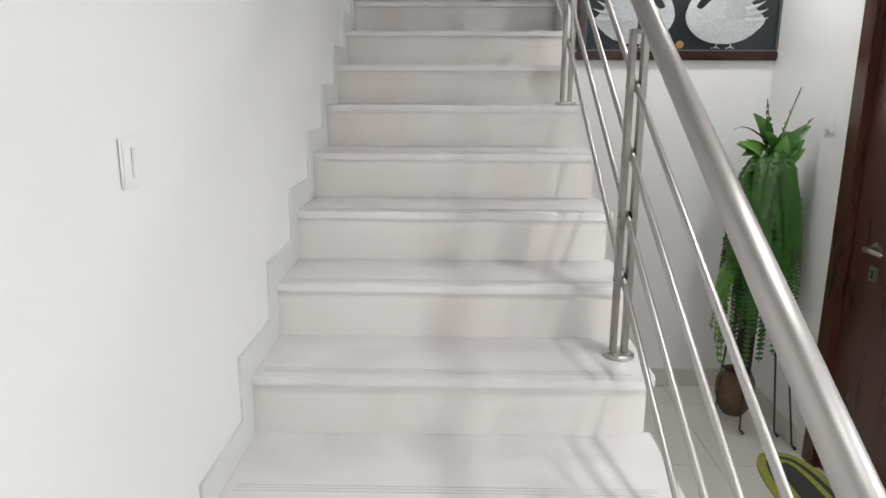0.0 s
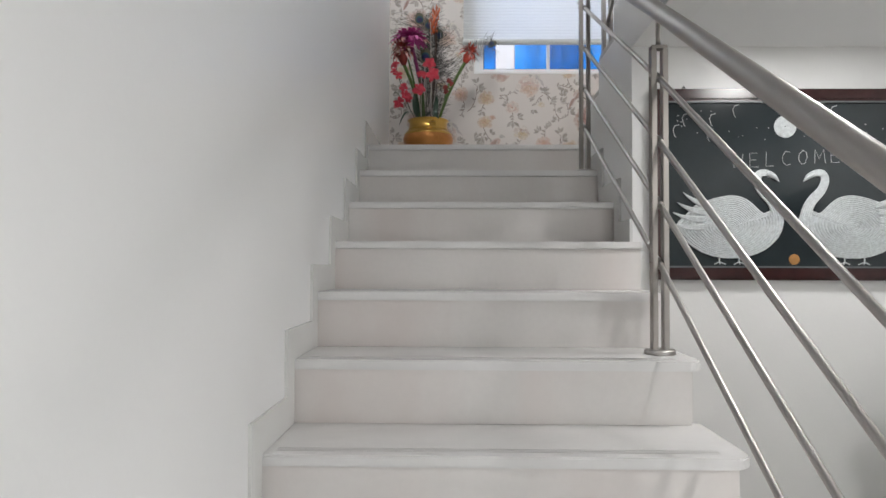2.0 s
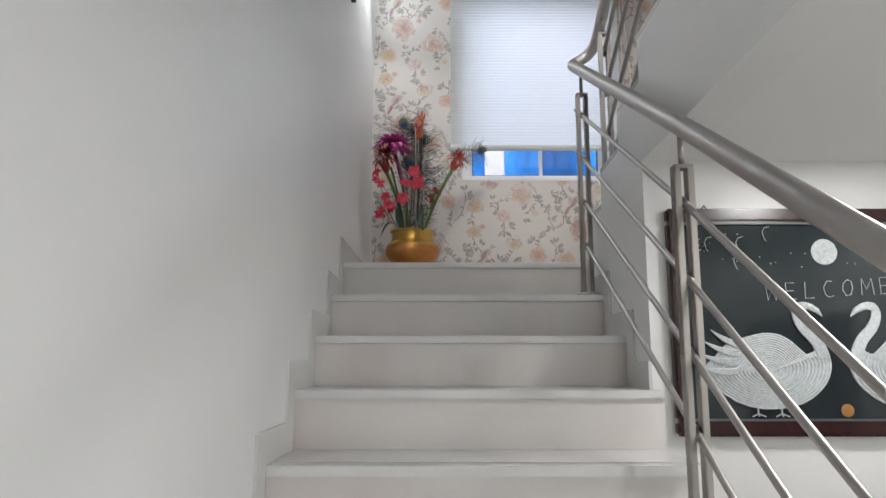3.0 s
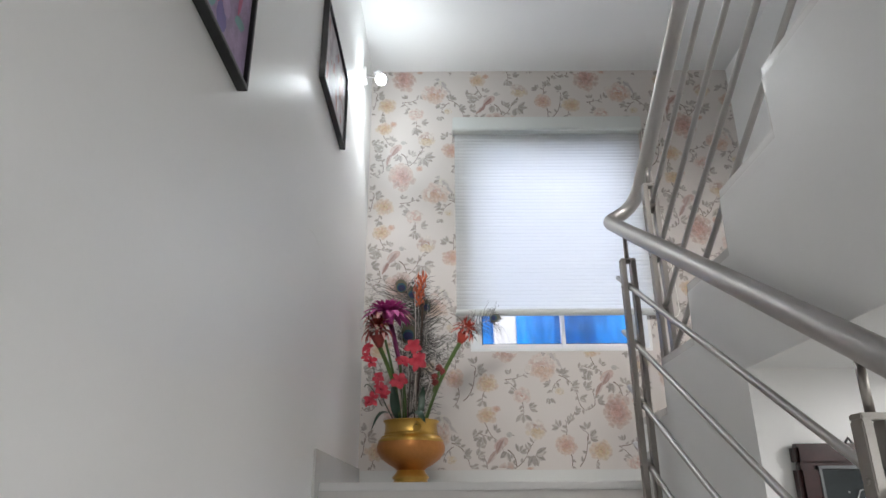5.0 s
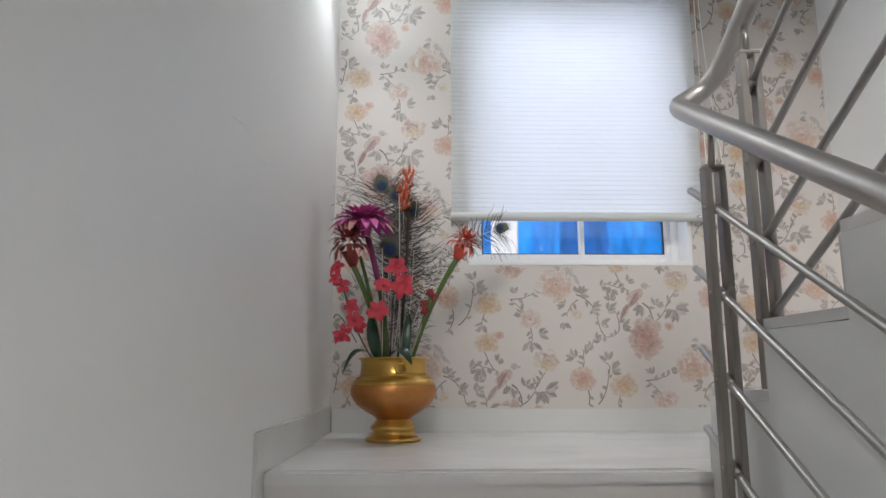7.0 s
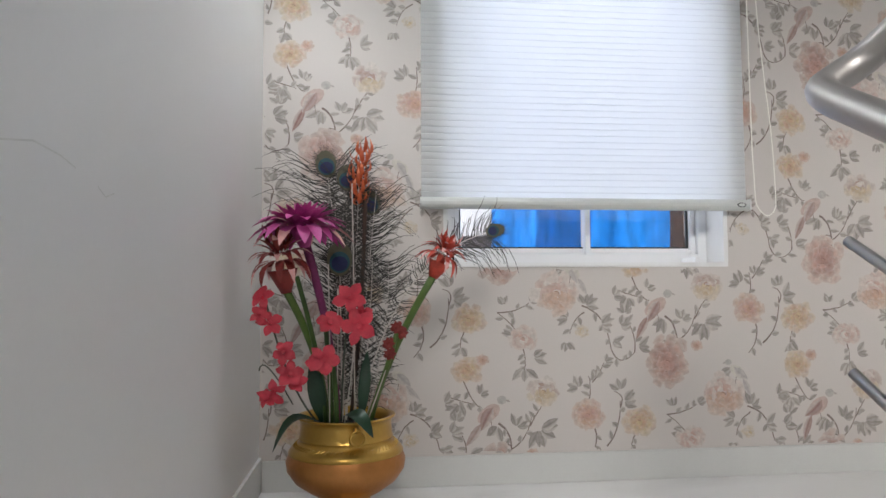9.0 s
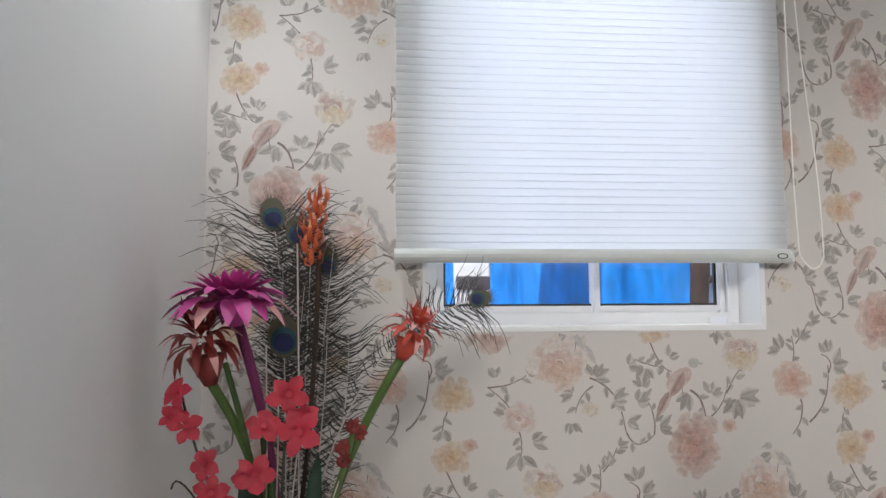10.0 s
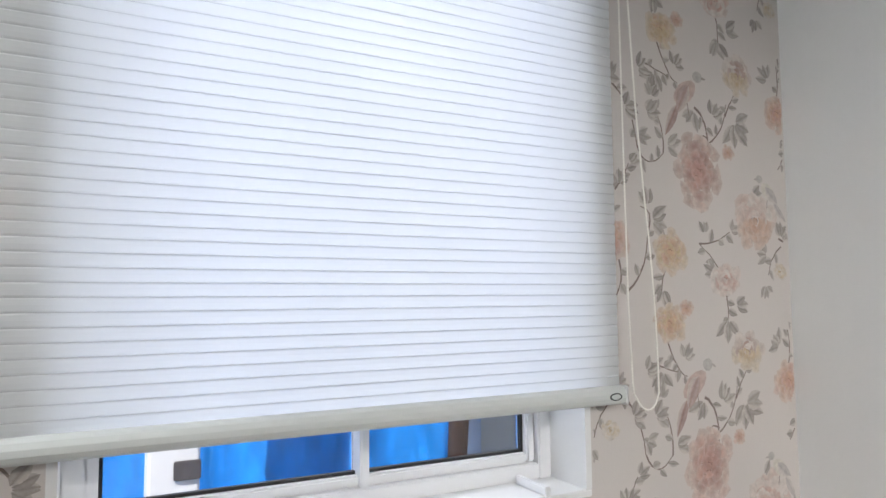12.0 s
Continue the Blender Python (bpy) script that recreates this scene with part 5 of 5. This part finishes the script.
def switch(x, y, z, facing):
    t = thing("light_switch", "white plastic light switch on a white wall", "switch", (x, y, z), "light switches")
    s = facing
    a, b = sorted((x, x + s * 0.008))
    part("plate", box(a, b, y - 0.042, y + 0.042, z - 0.043, z + 0.043, 0.003), PLASTIC, t)
    a, b = sorted((x + s * 0.008, x + s * 0.013))
    part("rocker", box(a, b, y - 0.013, y + 0.018, z - 0.026, z + 0.026, 0.002), PLASTIC, t)


def door():
    d = structure("door_1", bmesh.new(), DARKWOOD, "closed dark reddish mahogany door in a dark wooden frame")
    y0, y1, zt = 3.61, 4.58, FLOOR + 2.16
    bm = bmesh.new()
    add_box(bm, EAST - 0.014, EAST + 0.15, y1 - 0.085, y1, FLOOR, zt, 0.003)
    add_box(bm, EAST - 0.014, EAST + 0.15, y0, y0 + 0.085, FLOOR, zt, 0.003)
    add_box(bm, EAST - 0.014, EAST + 0.15, y0 + 0.085, y1 - 0.085, zt - 0.085, zt, 0.003)
    part("door_frame", bm, DARKWOOD, d)
    a0, a1 = y0 + 0.088, y1 - 0.088
    part("door_leaf", box(EAST + 0.02, EAST + 0.06, a0, a1, FLOOR + 0.006, zt - 0.088, 0.002), DARKWOOD, d)
    for z0, z1 in ((FLOOR + 0.15, FLOOR + 0.9), (FLOOR + 1.05, FLOOR + 1.93)):
        part("door_panel", box(EAST + 0.012, EAST + 0.0198, a0 + 0.12, a1 - 0.12, z0, z1, 0.004), DARKWOOD, d)
    h = part("handle_rose", tube([(EAST + 0.02, 4.32, 0.34), (EAST + 0.008, 4.32, 0.34)], 0.025, 24), POST_STEEL, d, "steel rose")
    part("lever", tube([(EAST + 0.008, 4.32, 0.34), (EAST - 0.035, 4.32, 0.34), (EAST - 0.04, 4.305, 0.34), (EAST - 0.04, 4.20, 0.34)], [0.009, 0.009, 0.010, 0.009], 12), POST_STEEL, h, "brushed steel lever", smooth=True)
    part("lock_plate", box(EAST + 0.010, EAST + 0.0198, 4.295, 4.345, 0.21, 0.27, 0.003), POST_STEEL, d, "square steel keyhole plate")
    part("keyhole", box(EAST + 0.0085, EAST + 0.0099, 4.315, 4.325, 0.225, 0.255), BLACK, d)


def mat():
    olive, grey = plain("olive_yellow_pile", (0.30, 0.31, 0.06), 0.95, 0.3, 60), plain("charcoal_pile", (0.045, 0.05, 0.045), 0.95, 0.3, 60)
    t = thing("door_mat", "oval door mat with olive and charcoal rings on cream tiles", "mat", (1.98, 4.16, FLOOR))
    cx, cy, A, B = 1.985, 4.17, 0.145, 0.43
    for k, (s, m) in enumerate(((0, olive), (0.038, grey), (0.066, olive), (0.095, grey))):
        bm = bmesh.new()
        a, b = A - s, B - s
        pts = []
        for i in range(48):
            th = 2 * math.pi * i / 48
            pts.append((cx + a * abs(math.cos(th)) ** 0.7 * (1 if math.cos(th) > 0 else -1), cy + b * abs(math.sin(th)) ** 0.75 * (1 if math.sin(th) > 0 else -1)))
        lo = [bm.verts.new((x, y, FLOOR + 0.0005)) for x, y in pts]
        hi = [bm.verts.new((x, y, FLOOR + 0.012 + 0.0015 * k)) for x, y in pts]
        bm.faces.new(hi)
        for i in range(48):
            j = (i + 1) % 48
            bm.faces.new((lo[i], lo[j], hi[j], hi[i]))
        part("pile_ring", bm, m, t, "olive ring" if m is olive else "charcoal ring")


wall_spotlight()
for y in (4.74, 2.7, 0.7):
    downlight(1.64, y)
switch(0.0, 2.955, 0.80, 1)
switch(EAST, 4.735, 0.784, -1)
door()
mat()


# ---- hanging fern on a stand ----
def frond(bm, a, b, c, width, pairs, mat, leaflet=0.016):
    pts = bez(a, b, c, pairs)
    for i in range(1, pairs):
        p, d = pts[i], (pts[i + 1] - pts[i - 1]).normalized()
        outv = Vector((p.x - 1.965, p.y - 4.94, 0.02))
        outv = (outv - d * outv.dot(d)).normalized()
        s = d.cross(outv).normalized()
        w = width * (0.35 + 0.65 * math.sin(math.pi * min(1, (i / pairs) * 1.05 + 0.12)))
        for sg in (1, -1):
            tip = p + s * sg * w + d * w * 0.25 + outv * random.uniform(-0.008, 0.004)
            add_petal(bm, p, tip, leaflet, outv, 0.14, 3, mat, None, 0.35)
    add_tube(bm, pts[::3] if (len(pts) - 1) % 3 == 0 else pts[::3] + [pts[-1]], 0.0022, 4)


def fern():
    t = thing("fern_plant", "tall artificial fern with drooping green fronds on an iron stand", "plant", (1.98, 4.93, FLOOR))
    cx, cy = 1.965, 4.94
    top = Vector((cx, cy, 0.58))
    rnd = random.Random(11)
    for k in range(90):
        bm = bmesh.new()
        a = 2 * math.pi * (k + rnd.uniform(-0.4, 0.4)) / 90
        d = Vector((math.cos(a), math.sin(a), 0))
        reach = rnd.uniform(0.07, 0.16)
        ln = rnd.uniform(0.40, 0.84)
        o = top + Vector((0, 0, rnd.uniform(-0.12, 0.08)))
        e = o + d * reach * 1.1 + Vector((0, 0, -ln))
        e.x = min(e.x, 2.085)
        frond(bm, o, o + d * reach * 1.25 + Vector((0, 0, 0.02)), e, 0.050, 66, rnd.choice((0, 0, 1)))
        part("frond", bm, (FERN, FERN_DARK), t, "long drooping frond")
    for e, ln in (((1.785, 4.86, -0.30), 0.14), ((1.765, 4.92, -0.17), 0.12), ((1.81, 4.86, -0.38), 0.12), ((1.80, 4.95, -0.25), 0.12)):
        bm = bmesh.new()
        frond(bm, (1.87, 4.92, 0.22), (1.755, 4.89, 0.12), e, 0.045, 26, 1, 0.020)
        part("frond", bm, (FERN, FERN_LIGHT), t, "yellow-green lower frond")
    for k in range(30):
        a = rnd.uniform(0, 2 * math.pi)
        d = Vector((math.cos(a), math.sin(a) * 0.6, 0))
        o = top + Vector((d.x * 0.03, d.y * 0.03, rnd.uniform(-0.02, 0.1)))
        e = o + d * rnd.uniform(0.05, 0.14) + Vector((0, 0, rnd.uniform(-0.02, 0.15)))
        e.x = min(e.x, 2.11)
        petal(t, "leaf", (FERN, FERN_LIGHT), o, e, rnd.uniform(0.05, 0.075), Vector((0, -0.7, 0.7)), 0.15, 6, rnd.choice((0, 1)), None, 0.4)
    for dx, dz, e, w, n, m in ((0.02, 0.15, (2.035, 4.90, 0.93), 0.036, 14, 1), (-0.02, 0.12, (1.905, 4.92, 0.88), 0.030, 12, 0), (0.05, 0.10, (2.09, 4.88, 0.80), 0.032, 14, 1)):
        bm = bmesh.new()
        frond(bm, top, top + Vector((dx, 0, dz)), e, w, n, m, 0.027)
        part("frond", bm, (FERN, FERN_LIGHT), t, "upright young frond")
    part("runner", tube(bez((1.91, 4.92, 0.71), (1.81, 4.91, 0.79), (1.77, 4.91, 0.745), 8), [0.004 - 0.0004 * i for i in range(9)], 6), BARK_DARK, t, "thin dark runner", smooth=True)
    part("trunk", tube([(1.94, 4.96, FLOOR + 0.18), (1.95, 4.95, 0.0), (cx, cy, 0.60)], [0.045, 0.035, 0.03], 12), BARK_DARK, t, "dark mossy trunk", smooth=True)
    part("pot", lathe([(0.001, 0.0), (0.05, 0.0), (0.075, 0.04), (0.09, 0.10), (0.088, 0.17), (0.070, 0.21), (0.062, 0.225), (0.05, 0.21), (0.0001, 0.20)], 28, (1.93, 4.98, FLOOR + 0.06)), TERRACOTTA, t, "brown rounded pot", smooth=True)
    for x, y in ((1.835, 4.96), (2.085, 4.86), (2.11, 4.74), (1.93, 4.88)):
        leg = tube([(1.95 + (x - 1.95) * 0.8, 4.95 + (y - 4.95) * 0.7, FLOOR + 0.42), (x, y, FLOOR + 0.02), (x + 0.012, y - 0.02, FLOOR + 0.006)], [0.005, 0.005, 0.009], 8)
        part("leg", leg, WIRE, t, "dark iron leg", smooth=True)
    t.location.x -= 0.02
    t.location.y -= 0.09


FERN_DARK = plain("artificial_fern_dark", (0.028, 0.11, 0.014), 0.42, 0.45, 9)
BARK_DARK = plain("dark_fibrous_bark", (0.03, 0.02, 0.012), 0.85, 0.4, 40)
fern()


# ---- marks on the west wall ----
def wall_marks():
    mk = plain("scuff", (0.70, 0.70, 0.68), 0.6, 0.1)
    bm = bmesh.new()
    for pts in ([(5.793, 2.431), (5.87, 2.446), (5.93, 2.443), (5.968, 2.436)], [(6.03, 2.425), (6.055, 2.415), (6.085, 2.424)]):
        for (a, b), (c, d) in zip(pts, pts[1:]):
            n = Vector((0, -(d - b), c - a)).normalized() * 0.001
            bm.faces.new([bm.verts.new(q) for q in (Vector((0.0006, a, b)) - n, Vector((0.0006, c, d)) - n, Vector((0.0006, c, d)) + n, Vector((0.0006, a, b)) + n)])
    ob = part("scuff_mark", bm, mk, bpy.data.objects["wall_west"], "faint grey scratch")


wall_marks()
